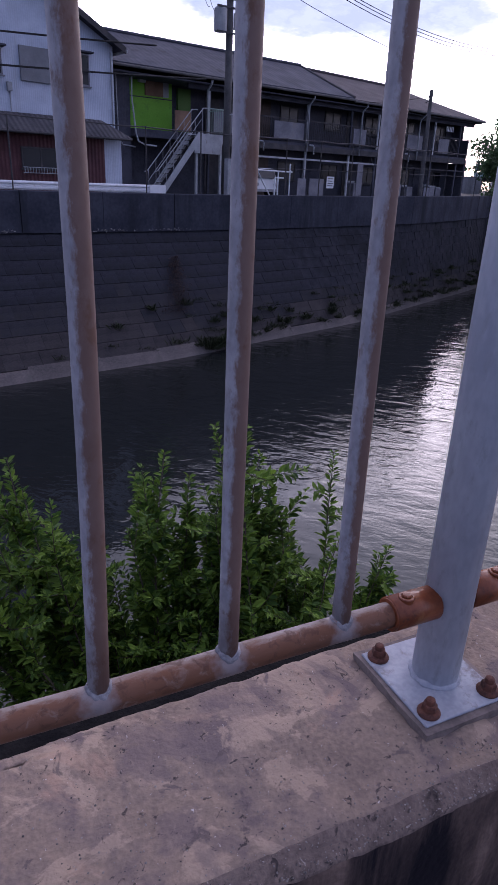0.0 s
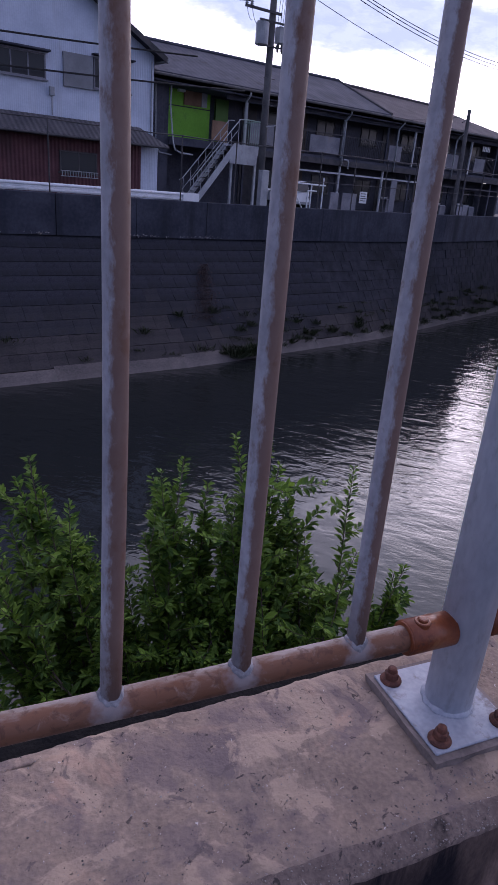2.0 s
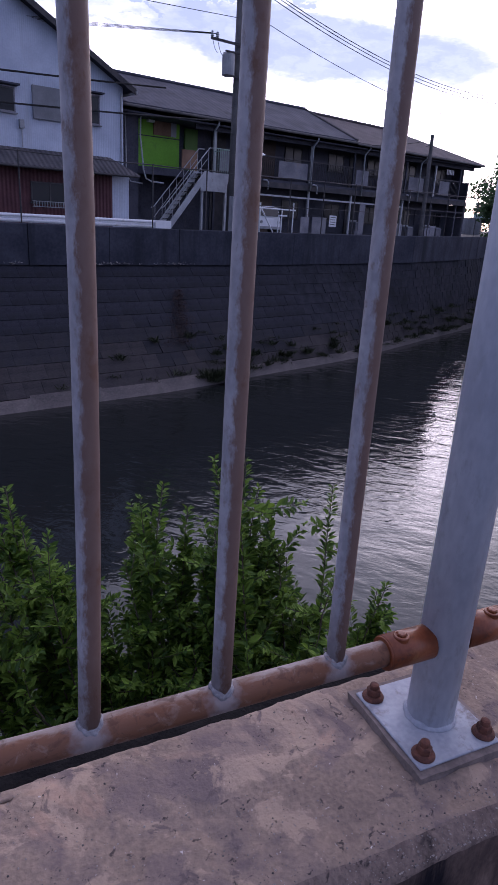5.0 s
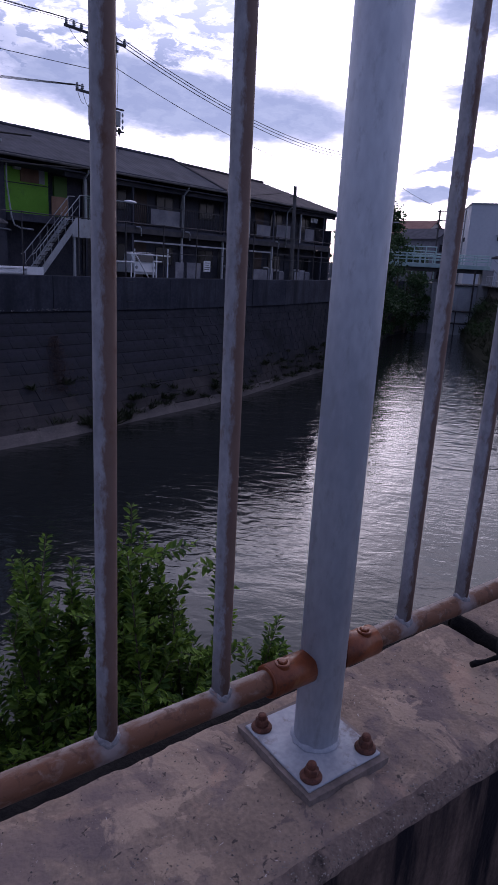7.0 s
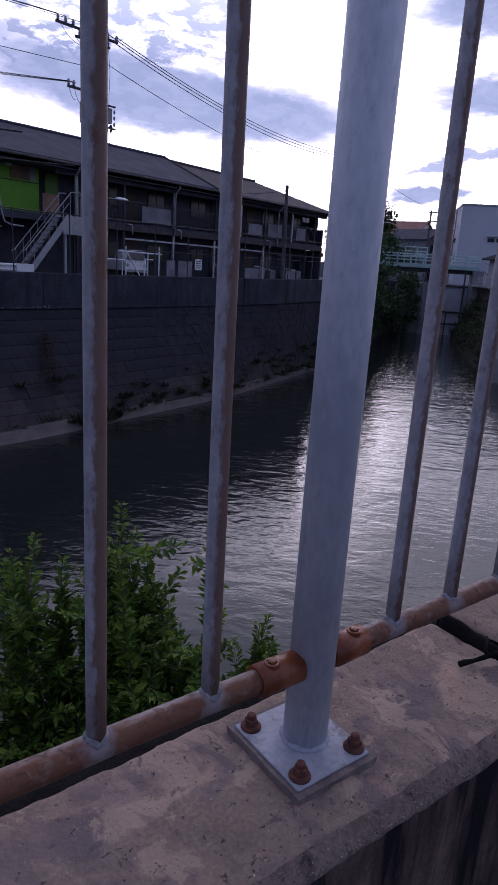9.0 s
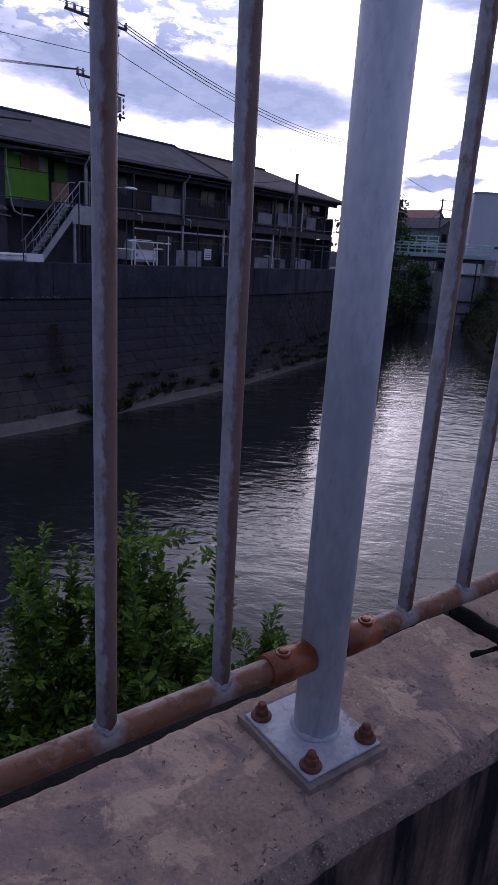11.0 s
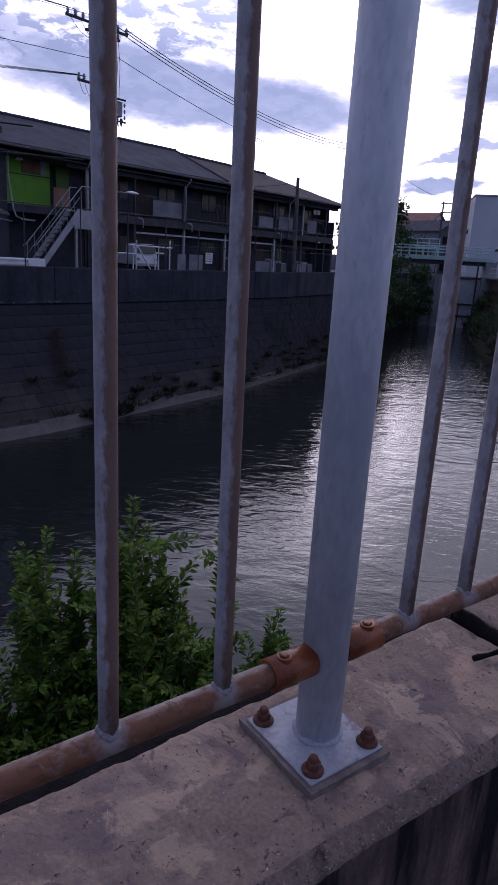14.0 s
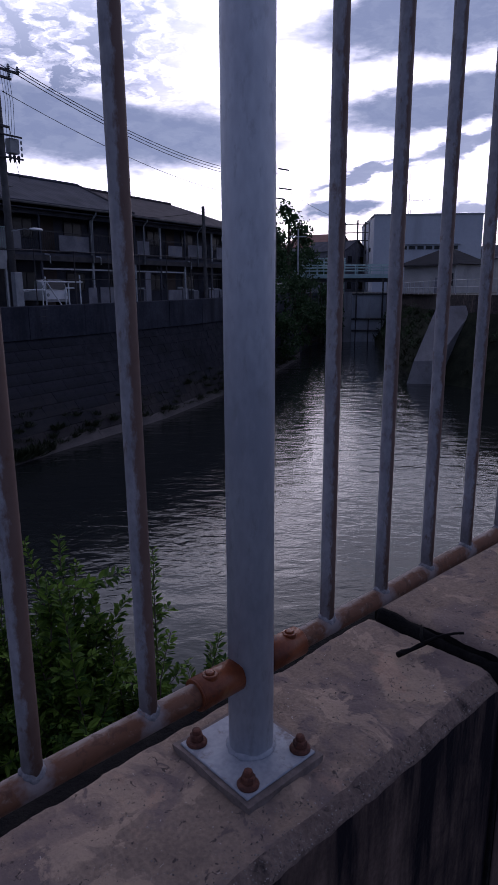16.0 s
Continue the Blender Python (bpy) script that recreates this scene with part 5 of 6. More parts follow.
def river_bush():
    """A leafy shrub that grows at the foot of the near wall: stems rise and fan out, twigs carry rows of leaves."""
    root = Vector((0.55, 1.15, -5.35))
    b = thing("bush", root, "fresh green leafy shrub growing up from the river edge", "bush")
    r = random.Random(21)
    lv = Leaves(5, 0.45)
    stems = bmesh.new()
    tips = [(0.96, 3.36, -0.86), (0.60, 3.42, -1.05), (0.40, 3.40, -1.22), (1.70, 2.90, -0.99), (1.92, 2.42, -1.55), (1.14, 3.20, -0.83),
            (-0.45, 3.60, -1.02), (-0.30, 3.40, -1.42), (-0.75, 3.30, -1.25), (-0.10, 3.22, -1.72), (-0.95, 3.1, -1.3), (1.30, 2.92, -1.40),
            (1.55, 2.62, -1.66), (0.75, 3.05, -1.45), (0.35, 3.0, -1.75), (-0.65, 2.9, -2.0), (1.0, 2.75, -1.72), (1.35, 2.45, -1.85), (0.05, 2.8, -2.15),
            (0.6, 2.7, -1.95), (-1.3, 3.0, -1.7), (-1.0, 2.7, -2.2), (0.3, 2.55, -2.4), (1.1, 2.3, -2.1), (1.65, 2.25, -1.95), (-0.4, 2.6, -2.5), (0.8, 2.35, -2.4),
            (-0.1, 3.0, -2.0), (-1.6, 2.7, -1.5), (1.18, 3.05, -1.62), (0.92, 3.2, -1.38), (0.2, 2.3, -2.7), (-0.8, 2.3, -2.75)]
    tips += [(-0.55, 3.5, -1.12), (-0.38, 3.5, -1.22), (-0.2, 3.35, -1.5), (-0.62, 3.4, -1.4), (-0.12, 3.3, -1.62), (0.12, 3.1, -1.8), (1.86, 2.45, -1.62), (1.8, 2.35, -1.75), (0.5, 3.35, -1.22), (0.75, 3.3, -1.2), (1.22, 3.12, -1.02), (1.08, 3.18, -1.08), (1.28, 3.05, -1.2), (1.16, 3.1, -1.3)]
    for k in range(64):
        q = Vector(tips[k % 33])
        tips.append((q.x + r.uniform(-0.34, 0.34), q.y + r.uniform(-0.45, 0.1), q.z - r.uniform(0.15, 0.85)))
    for ti, t in enumerate(tips):
        tip = Vector(t)
        thin = ti == 3
        low = root + Vector((r.uniform(-0.25, 0.25), r.uniform(-0.1, 0.3), 0))
        mid = low.lerp(tip, 0.6) + Vector((-0.12 * (tip.x - low.x) + r.uniform(-0.5, 0.5), r.uniform(-0.3, 0.2), -0.1))
        pts = []
        n = 26
        for i in range(n + 1):
            f = i / n
            p = low * (1 - f) ** 2 + mid * 2 * f * (1 - f) + tip * f * f
            p += Vector((noise.noise(p * 1.7 + Vector((ti, 0, 0))), noise.noise(p * 1.7 + Vector((0, ti, 0))), 0)) * 0.10 * (1 - abs(2 * f - 1))
            pts.append(p)
        pipe(stems, pts, [0.018 * (1 - 0.92 * i / n) + 0.0015 for i in range(n + 1)], 5)
        plumes = [(pts[int(n * 0.52):], 0.080 if not thin else 0.066)]
        for k in range(9 if thin else 15):
            f = r.uniform(0.50, 0.97)
            i = int(f * n)
            d = (pts[min(i + 1, n)] - pts[i - 1]).normalized()
            side = rnd_dir(r, 0.0)
            out = (side * 1.2 + d * 0.35 + Vector((0, 0, 0.10))).normalized()
            reach = (r.uniform(0.08, 0.17) if thin else r.uniform(0.14, 0.40)) * min(1.0, (1.27 - f) / 0.36)
            start = pts[i]
            bend = Vector((r.gauss(0, 0.1), r.gauss(0, 0.1), 0.28)) * reach
            branch = [start + out * reach * g + bend * g * g for g in (0, 0.2, 0.4, 0.6, 0.8, 1.0)]
            pipe(stems, branch, [0.0045, 0.004, 0.0032, 0.0025, 0.0018, 0.001], 4)
            plumes.append((branch, 0.066))
        for line, size in plumes:
            length = sum((q - p).length for p, q in zip(line, line[1:]))
            m = int(length / 0.0155)
            gap = r.uniform(0, 9)
            for j in range(m):
                g = (j + r.random()) / m
                x = g * (len(line) - 1)
                i = min(int(x), len(line) - 2)
                p = line[i].lerp(line[i + 1], x - i)
                if g < 0.75 and noise.noise(Vector((g * 6, gap, ti))) < -0.28:
                    continue
                ax = (line[i + 1] - line[i]).normalized()
                flat = ax.cross(Vector((r.gauss(0, 0.35), r.gauss(0, 0.35), 1.0)))
                flat = flat.normalized() if flat.length > 0.2 else rnd_dir(r, 0.0)
                for q in (-1, 1):
                    a = flat * q + rnd_dir(r, 0.0) * 0.45
                    a = (a - ax * a.dot(ax)).normalized()
                    grow = 0.55 + 0.45 * min(1.0, (1 - g) * 3)
                    lv.leaf(p + a * 0.006, a * 0.85 + ax * r.uniform(0.25, 0.9) + Vector((0, 0, r.gauss(-0.05, 0.25))), size * grow * r.uniform(0.9, 1.45), r.uniform(0.36, 0.48))
    part("stem", stems, BARK, b, "thin brown woody stems")
    lv.ob("leaves", LEAF, b, "small pointed bright green leaves")
    bm = bmesh.new()
    bmesh.ops.create_grid(bm, x_segments=30, y_segments=6, size=0.5)
    for v in bm.verts:
        v.co = Vector((v.co.x * 9 - 0.5, 0.12 + (v.co.y + 0.5) * 1.9, 0))
        v.co.z = WATER_Z + 0.16 - 0.22 * max(0, (v.co.y - 0.9)) + 0.08 * noise.noise(v.co * 1.3)
    single("silt_ledge", bm, GROUNDM, "low muddy ledge at the foot of the near wall", "ground", kind="structure")


def leafy_tree(name, base, height, spread, label, seed, n=2600, leaf=0.28, mat=None, crown_from=0.3, squash=1.0, category="tree"):
    r = random.Random(seed)
    base = Vector(base)
    t = thing(name, base, label, category)
    bm = bmesh.new()
    top = base + Vector((0, 0, height))
    pipe(bm, [base, base + Vector((0.1, 0.05, height * 0.35)), base + Vector((-0.1, 0.1, height * 0.7)), top - Vector((0, 0, 0.2))], [height * 0.028, height * 0.022, height * 0.012, 0.02], 8)
    centres = []
    for k in range(13):
        z = height * (crown_from + (1 - crown_from) * r.uniform(0.05, 0.95))
        f = (z / height - crown_from) / (1 - crown_from)
        rad = spread * math.sin(math.pi * min(0.95, 0.25 + 0.75 * f)) * r.uniform(0.4, 0.95)
        a = r.uniform(0, math.tau)
        c = base + Vector((rad * math.cos(a), rad * math.sin(a) * squash, z))
        centres.append((c, spread * r.uniform(0.25, 0.45)))
        s = base + Vector((0, 0, max(0.3, z - spread * 0.6)))
        pipe(bm, [s, s.lerp(c, 0.5) + Vector((0, 0, 0.1)), c], [height * 0.010, height * 0.007, 0.015], 5)
    part("trunk", bm, BARK, t)
    lv = Leaves(seed + 1)
    for i in range(n):
        c, rad = centres[i % len(centres)]
        d = rnd_dir(r, 0.1)
        p = c + d * rad * (r.random() ** 0.45) * r.uniform(0.6, 1.25)
        if p.z < base.z + 0.05:
            p.z = base.z + 0.05
        lv.leaf(p, rnd_dir(r, 0.0), leaf * r.uniform(0.6, 1.3), 0.6)
    lv.ob("crown", mat or DARKLEAF, t)
    return t


def tuft(lv, p, h, n, spread, r):
    for _ in range(n):
        a = r.uniform(0, math.tau)
        q = p + Vector((math.cos(a), math.sin(a), 0)) * spread * r.random()
        lv.leaf(q, Vector((r.gauss(0, 0.6), r.gauss(0, 0.6), 0.8)), h * r.uniform(0.3, 1.1), 0.03)


def wall_weeds():
    r = random.Random(77)
    lv = Leaves(78)
    for k in range(230):
        u = r.uniform(12.5, 50) if k > 20 else r.uniform(-4, 14)
        vf, vt, zt = wall_at(u)
        f = r.random() ** 2 * 0.35 + 0.06
        z = WATER_Z + (zt - BAND - WATER_Z) * f
        p = bank(u, vf + (vt - vf) * f - 0.12, z)
        tuft(lv, p, r.uniform(0.10, 0.36), 60, r.uniform(0.15, 0.55), r)
    for k in range(10):
        u = 13.9 + r.gauss(0, 0.45)
        vf, vt, zt = wall_at(u)
        tuft(lv, bank(u, vf - 0.05, WATER_Z + 0.12), 0.55, 50, 0.3, r)
    o = tagged(lv.ob("wall_weeds", GRASSM), "tufts of grass and weeds rooted in the river wall", "weeds", kind="stuff")
    lv = Leaves(79)
    for i in range(1500):
        f = r.random()
        u = 12.42 + 0.95 * f + r.gauss(0, 0.36) * (1.15 - 0.85 * f)
        z = -4.1 + 1.9 * f
        vf, vt, zt = wall_at(u)
        g = (z - WATER_Z) / (zt - BAND - WATER_Z)
        p = bank(u, vf + (vt - vf) * g - 0.12 - r.uniform(0, 0.16), z)
        lv.leaf(p, rnd_dir(r, -0.2), r.uniform(0.035, 0.08), 0.5)
    tagged(lv.ob("dry_creeper", DRYLEAF), "withered reddish brown creeper hanging on the wall", "creeper", kind="stuff")


# ---------- poles, wires, far bank clutter ----------
def sag_wire(name, a, b, sag, r, label, m=None):
    a, b = Vector(a), Vector(b)
    pts = []
    for i in range(25):
        f = i / 24
        pts.append(a.lerp(b, f) - Vector((0, 0, sag * 4 * f * (1 - f))))
    return single(name, pipe(bmesh.new(), pts, r, 5), RUBBER, label, "cable", group="overhead cables")


def utility_pole():
    u, v = 17.28, 24.62
    p = thing("utility_pole", (u, v, 0), "tall grey concrete utility pole with transformer and crossarms", "utility pole", frame_m=BANK)
    part("pole", pipe(bmesh.new(), [(u, v, -0.3), (u, v, 5), (u, v, 11.2)], [0.18, 0.155, 0.12], 14), POLEM, p, smooth=True)
    for z, l0, l1 in ((9.75, 2.0, 1.0), (9.45, 1.1, 0.6), (7.55, 1.5, 0.3)):
        part("crossarm", cube(u - l0, u + l1, v - 0.24, v - 0.16, z - 0.045, z + 0.045), DARKSTEEL, p)
    ins = [(u - 1.9, 9.8), (u - 1.55, 9.8), (u - 1.2, 9.8), (u - 0.8, 9.8), (u - 0.45, 9.8), (u + 0.5, 9.8), (u + 0.95, 9.8), (u - 1.45, 7.6), (u - 1.2, 7.6), (u - 0.9, 9.5), (u - 0.5, 9.5), (u + 0.5, 9.5)]
    for a, z in ins:
        part("insulator", lathe(bmesh.new(), [(0.03, 0), (0.075, 0.04), (0.045, 0.08), (0.075, 0.12), (0.045, 0.16), (0.05, 0.2), (0.02, 0.22)], (a, v - 0.2, z), 10), GREYPLAS, p)
    bm = lathe(bmesh.new(), [(0.24, 0), (0.27, 0.03), (0.27, 0.78), (0.24, 0.84), (0.1, 0.88)], (u - 0.5, v - 0.05, 6.35), 18)
    part("transformer", bm, GREYPLAS, p, "grey cylindrical transformer can", smooth=False)
    part("switch_box", cube(u + 0.28, u + 0.75, v - 0.2, v + 0.15, 6.55, 7.15, 0.02), GREYPLAS, p, "grey switch box")
    part("bracket", cube(u - 0.8, u + 0.85, v - 0.3, v - 0.22, 6.30, 6.36), DARKSTEEL, p)
    part("bracket", cube(u - 0.8, u + 0.85, v - 0.3, v - 0.22, 7.18, 7.24), DARKSTEEL, p)
    for k in range(3):
        part("insulator", lathe(bmesh.new(), [(0.015, -0.34), (0.06, -0.2), (0.04, -0.16), (0.075, -0.08), (0.05, 0)], (u + 0.30 + k * 0.22, v - 0.1, 6.5), 10), DARKSTEEL, p, "hanging cut-out insulator")
        part("insulator", lathe(bmesh.new(), [(0.03, -0.08), (0.05, 0), (0.03, 0.08)], (u + 0.92, v - 0.1, 6.55 + 0.25 * k), 8), GREYPLAS, p)
    for k in range(4):
        x = u + 0.15 + k * 0.13
        part("jumper_wire", pipe(bmesh.new(), [(x, v - 0.2, 7.1), (x + 0.03, v - 0.25, 8.5), (x - 0.05, v - 0.2, 9.75)], 0.011, 4), RUBBER, p)
    for k, (a, b, s) in enumerate((((u - 1.8, 9.7), (u - 0.2, 9.5), 0.7), ((u - 1.3, 9.7), (u - 0.2, 9.3), 0.55), ((u - 0.8, 9.7), (u - 0.15, 9.4), 0.3), ((u - 1.45, 7.55), (u - 1.15, 7.1), 0.25), ((u - 1.2, 7.55), (u - 0.9, 7.0), 0.2))):
        pts = []
        for i in range(11):
            f = i / 10
            pts.append((a[0] + (b[0] - a[0]) * f, v - 0.22, a[1] + (b[1] - a[1]) * f - s * 4 * f * (1 - f) * 0.6))
        part("jumper_wire", pipe(bmesh.new(), pts, 0.012, 4), RUBBER, p)
    # lamp and service box
    bm = pipe(bmesh.new(), [(u, v - 0.15, 3.35), (u + 0.4, v - 0.5, 3.45), (u + 0.62, v - 0.7, 3.42)], 0.02, 6)
    part("lamp_arm", bm, PALESTEEL, p)
    bm = bmesh.new()
    bmesh.ops.create_uvsphere(bm, u_segments=14, v_segments=8, radius=1)
    for q in bm.verts:
        q.co = Vector((u + 0.85 + q.co.x * 0.36, v - 0.75 + q.co.y * 0.14, 3.43 + q.co.z * (0.09 if q.co.z > 0 else 0.05)))
    part("lamp_head", bm, WHITE, p, "white street lamp head", smooth=True)
    part("service_box", cube(u - 0.25, u + 0.14, v - 0.48, v - 0.19, 0.1, 1.62, 0.015), GREYPLAS, p, "tall pale grey service box strapped to the pole")
    for z in (4.2, 5.2):
        part("step_bolt", rod((u - 0.3, v - 0.1, z), (u + 0.3, v - 0.1, z), 0.012, seg=6), DARKSTEEL, p)
    # cables
    W = lambda du, z, dv=-0.2: bank(u + du, v + dv, z)
    far = Vector((41.3, 42.2, 10.6))
    lab = "thin black overhead power cable"
    for du, dz in ((0.95, 0.25), (0.5, 0.0), (-0.1, -0.25)):
        sag_wire("power_cable", W(du, 9.95), far + Vector((du * 0.9, 0, dz)), 1.15, 0.018, lab)
    sag_wire("power_cable", W(0.1, 8.9), far + Vector((0, 0, -1.9)), 1.0, 0.014, lab)
    sag_wire("power_cable", W(0.3, 7.65), bank(22.5, 30.5, 6.6), 0.1, 0.014, lab)
    for du, z in ((-1.9, 10.02), (-1.55, 10.02), (-0.8, 10.02), (-0.2, 8.5)):
        sag_wire("power_cable", W(du, z), bank(-25 + du, 30.0 + du, 9.9 if z > 9.5 else 8.4), 0.35, 0.013, lab)
    for k in range(4):
        sag_wire("power_cable", W(-1.4 + 0.1 * k, 7.75), bank(-9, 30.0 + 0.1 * k, 6.6 - 0.1 * k), 0.3, 0.009, lab)
    sag_wire("service_cable", bank(-4, 25.2, 4.75), bank(14.2, 25.3, 5.6), 0.12, 0.035, lab)
    sag_wire("service_cable", bank(-4, 25.2, 3.75), bank(16.8, 25.6, 4.72), 0.12, 0.035, lab)


def plain_pole():
    p = thing("wooden_pole", (31.5, 25.1, 0.3), "slim dark telephone pole beside the apartments", "pole", frame_m=BANK)
    part("pole", pipe(bmesh.new(), [(31.6, 25.1, 0.2), (31.55, 25.1, 3), (31.45, 25.1, 5.78)], [0.14, 0.12, 0.10], 10), POLEM, p)
    part("bracket", rod((31.45, 25.1, 5.3), (30.9, 25.0, 5.1), 0.025, seg=6), DARKSTEEL, p)
    sag_wire("power_cable", bank(31.45, 25.0, 5.5), bank(27.5, 26.6, 4.9), 0.1, 0.012, "thin black overhead power cable")


def carport_and_truck():
    c = thing("scaffold_stand", (20.7, 26.0, 0), "white-painted pipe frame stand on the bank", "pipe frame", frame_m=BANK)
    v = 25.6
    for a, b in (((19.3, v, 1.26), (22.05, v, 1.24)), ((19.75, v, -0.05), (19.75, v, 1.5)), ((21.15, v, -0.05), (21.15, v, 1.26)), ((19.8, v, 1.26), (20.75, v, 0.0)), ((21.9, v, -0.05), (21.9, v, 1.6)),
                 ((20.95, v, 0.95), (21.5, v, 0.95)), ((20.95, v, -0.05), (20.95, v, 0.95)), ((18.3, v, 0.86), (19.7, v, 0.86)), ((19.55, v, -0.05), (19.55, v, 0.95))):
        part("pipe", rod(a, b, 0.035, seg=8), WHITE, c)
    t = thing("truck", (20.6, 26.9, 0), "small white flatbed truck parked under the gallery", "truck", frame_m=BANK)
    bm = prism(bmesh.new(), [(26.0, 0.35), (28.1, 0.35), (28.1, 0.75), (26.95, 0.8), (26.75, 1.38), (26.3, 1.36), (26.05, 0.85)], "x", 20.05, 21.45)
    bmesh.ops.bevel(bm, geom=bm.edges[:], offset=0.03, segments=2, affect="EDGES")
    part("cab", bm, WHITE, t, "white cab", smooth=False)
    part("windscreen", prism(bmesh.new(), [(26.02, 0.90), (26.24, 1.33), (26.22, 1.34), (26.0, 0.91)], "x", 20.15, 21.35), GLASS, t)
    for u in (20.2, 21.3):
        part("headlight", lathe(bmesh.new(), [(0.09, 0), (0.07, 0.02)], (0, 0, 0), 12), GREYPLAS, t).matrix_local = Matrix.Translation(Vector((u, 26.0, 0.62)) - Vector(t["base"])) @ Matrix.Rotation(radians(90), 4, "X")
        part("wheel", rod((u - 0.07, 26.5, 0.26), (u + 0.07, 26.5, 0.26), 0.27, seg=18), RUBBER, t)
    part("bumper", cube(20.05, 21.45, 25.94, 26.0, 0.28, 0.42, 0.015), GREYPLAS, t)
    part("flatbed", cube(20.05, 21.45, 28.11, 28.3, 0.5, 0.8), WHITE, t)
    # pale boards and machines at the ground floor
    def washer(u, vv, s, lab):
        w = thing("washing_machine", (u, vv, 0), lab, "washing machine", group="machines under the gallery", frame_m=BANK)
        part("body", cube(u - 0.28, u + 0.28, vv - 0.27, vv + 0.27, -0.05, 0.86 * s, 0.03), OFFWHITE, w)
        part("lid", cube(u - 0.24, u + 0.24, vv - 0.22, vv + 0.18, 0.86 * s + 0.002, 0.86 * s + 0.04, 0.01), GREYPLAS, w)
        part("control_panel", cube(u - 0.27, u + 0.27, vv + 0.185, vv + 0.27, 0.86 * s + 0.002, 0.86 * s + 0.13, 0.01), GREYPLAS, w)
    for k, (u, vv, s) in enumerate(((28.6, 27.6, 1.0), (32.4, 27.7, 1.05), (33.4, 27.6, 0.9), (35.6, 27.6, 1.0), (36.4, 27.7, 0.95))):
        washer(u, vv, s, "dull white washing machine standing under the gallery")
    for u0, u1, z1 in ((23.45, 24.05, 0.98), (24.3, 25.35, 1.0), (27.9, 28.35, 1.9), (29.9, 31.2, 0.85), (34.0, 34.5, 0.8)):
        single("board", cube(u0, u1, 26.72, 26.76, -0.08, z1, 0.005), OFFWHITE, "dull white board leaning at the ground floor", "board", group="boards", m=BANK)
    n = thing("notice_board", (26.1, 27.05, 0.5), "small white notice board on the ground floor wall", "notice", frame_m=BANK)
    part("panel", cube(25.85, 26.4, 27.0, 27.03, 0.55, 1.15, 0.005), WHITE, n)
    for k in range(4):
        part("text_bar", cube(25.92, 26.32 - 0.05 * (k % 2), 26.992, 26.998, 1.02 - k * 0.12, 1.06 - k * 0.12), DARKSTEEL, n)
    # iron rungs on the wall
    l = thing("rung_ladder", (17.95, 23.6, -1), "dark iron rungs set into the river wall", "ladder", frame_m=BANK)
    for k in range(5):
        z = 0.0 - 0.3 * k
        part("rung", pipe(bmesh.new(), [(17.75, 23.66, z), (17.75, 23.52, z), (18.15, 23.52, z), (18.15, 23.66, z)], 0.010, 6), DARKSTEEL, l)
    # litter on the ledge
    r = random.Random(5)
    lv = Leaves(9)
    for c in (7.0, 9.9, 10.4, 10.9, 11.5, 13.3, 14.2, 2.5, 5.1):
        for k in range(15):
            u = c + r.gauss(0, 0.26)
            vf, vt, zt = wall_at(u)
            lv.leaf(bank(u, vt - 0.14 - r.uniform(0, 0.07), zt - BAND + 0.04 + r.uniform(0, 0.05)), rnd_dir(r, 0), r.uniform(0.05, 0.12), 0.6)
    tagged(lv.ob("ledge_litter", material("pale_litter", (0.16, 0.15, 0.145), (0.26, 0.245, 0.235), rough=0.9)), "pale dry litter lying on the wall ledge", "litter", kind="stuff")


# ---------- head of the reach: sluice, bridge, buildings ----------
def at_view(yaw, dist, z=0.0):
    a = radians(yaw)
    return Vector((-0.66 + dist * math.sin(a), -0.72 + dist * math.cos(a), z))


GATEM = material("pale_gate_paint", (0.27, 0.29, 0.33), (0.38, 0.40, 0.44), rough=0.7, scale=0.8, fine=10, bump=0.1, stain=(0.28, 0.28, 0.29), stain_at=(0.52, 0.7), stain_scale=1.2, streak=True)
SLOPEM = material("dark_turf", (0.012, 0.015, 0.010), (0.028, 0.032, 0.02), rough=0.95, spec=0.1, scale=1.5, fine=15, bump=0.5, bump_d=0.05)


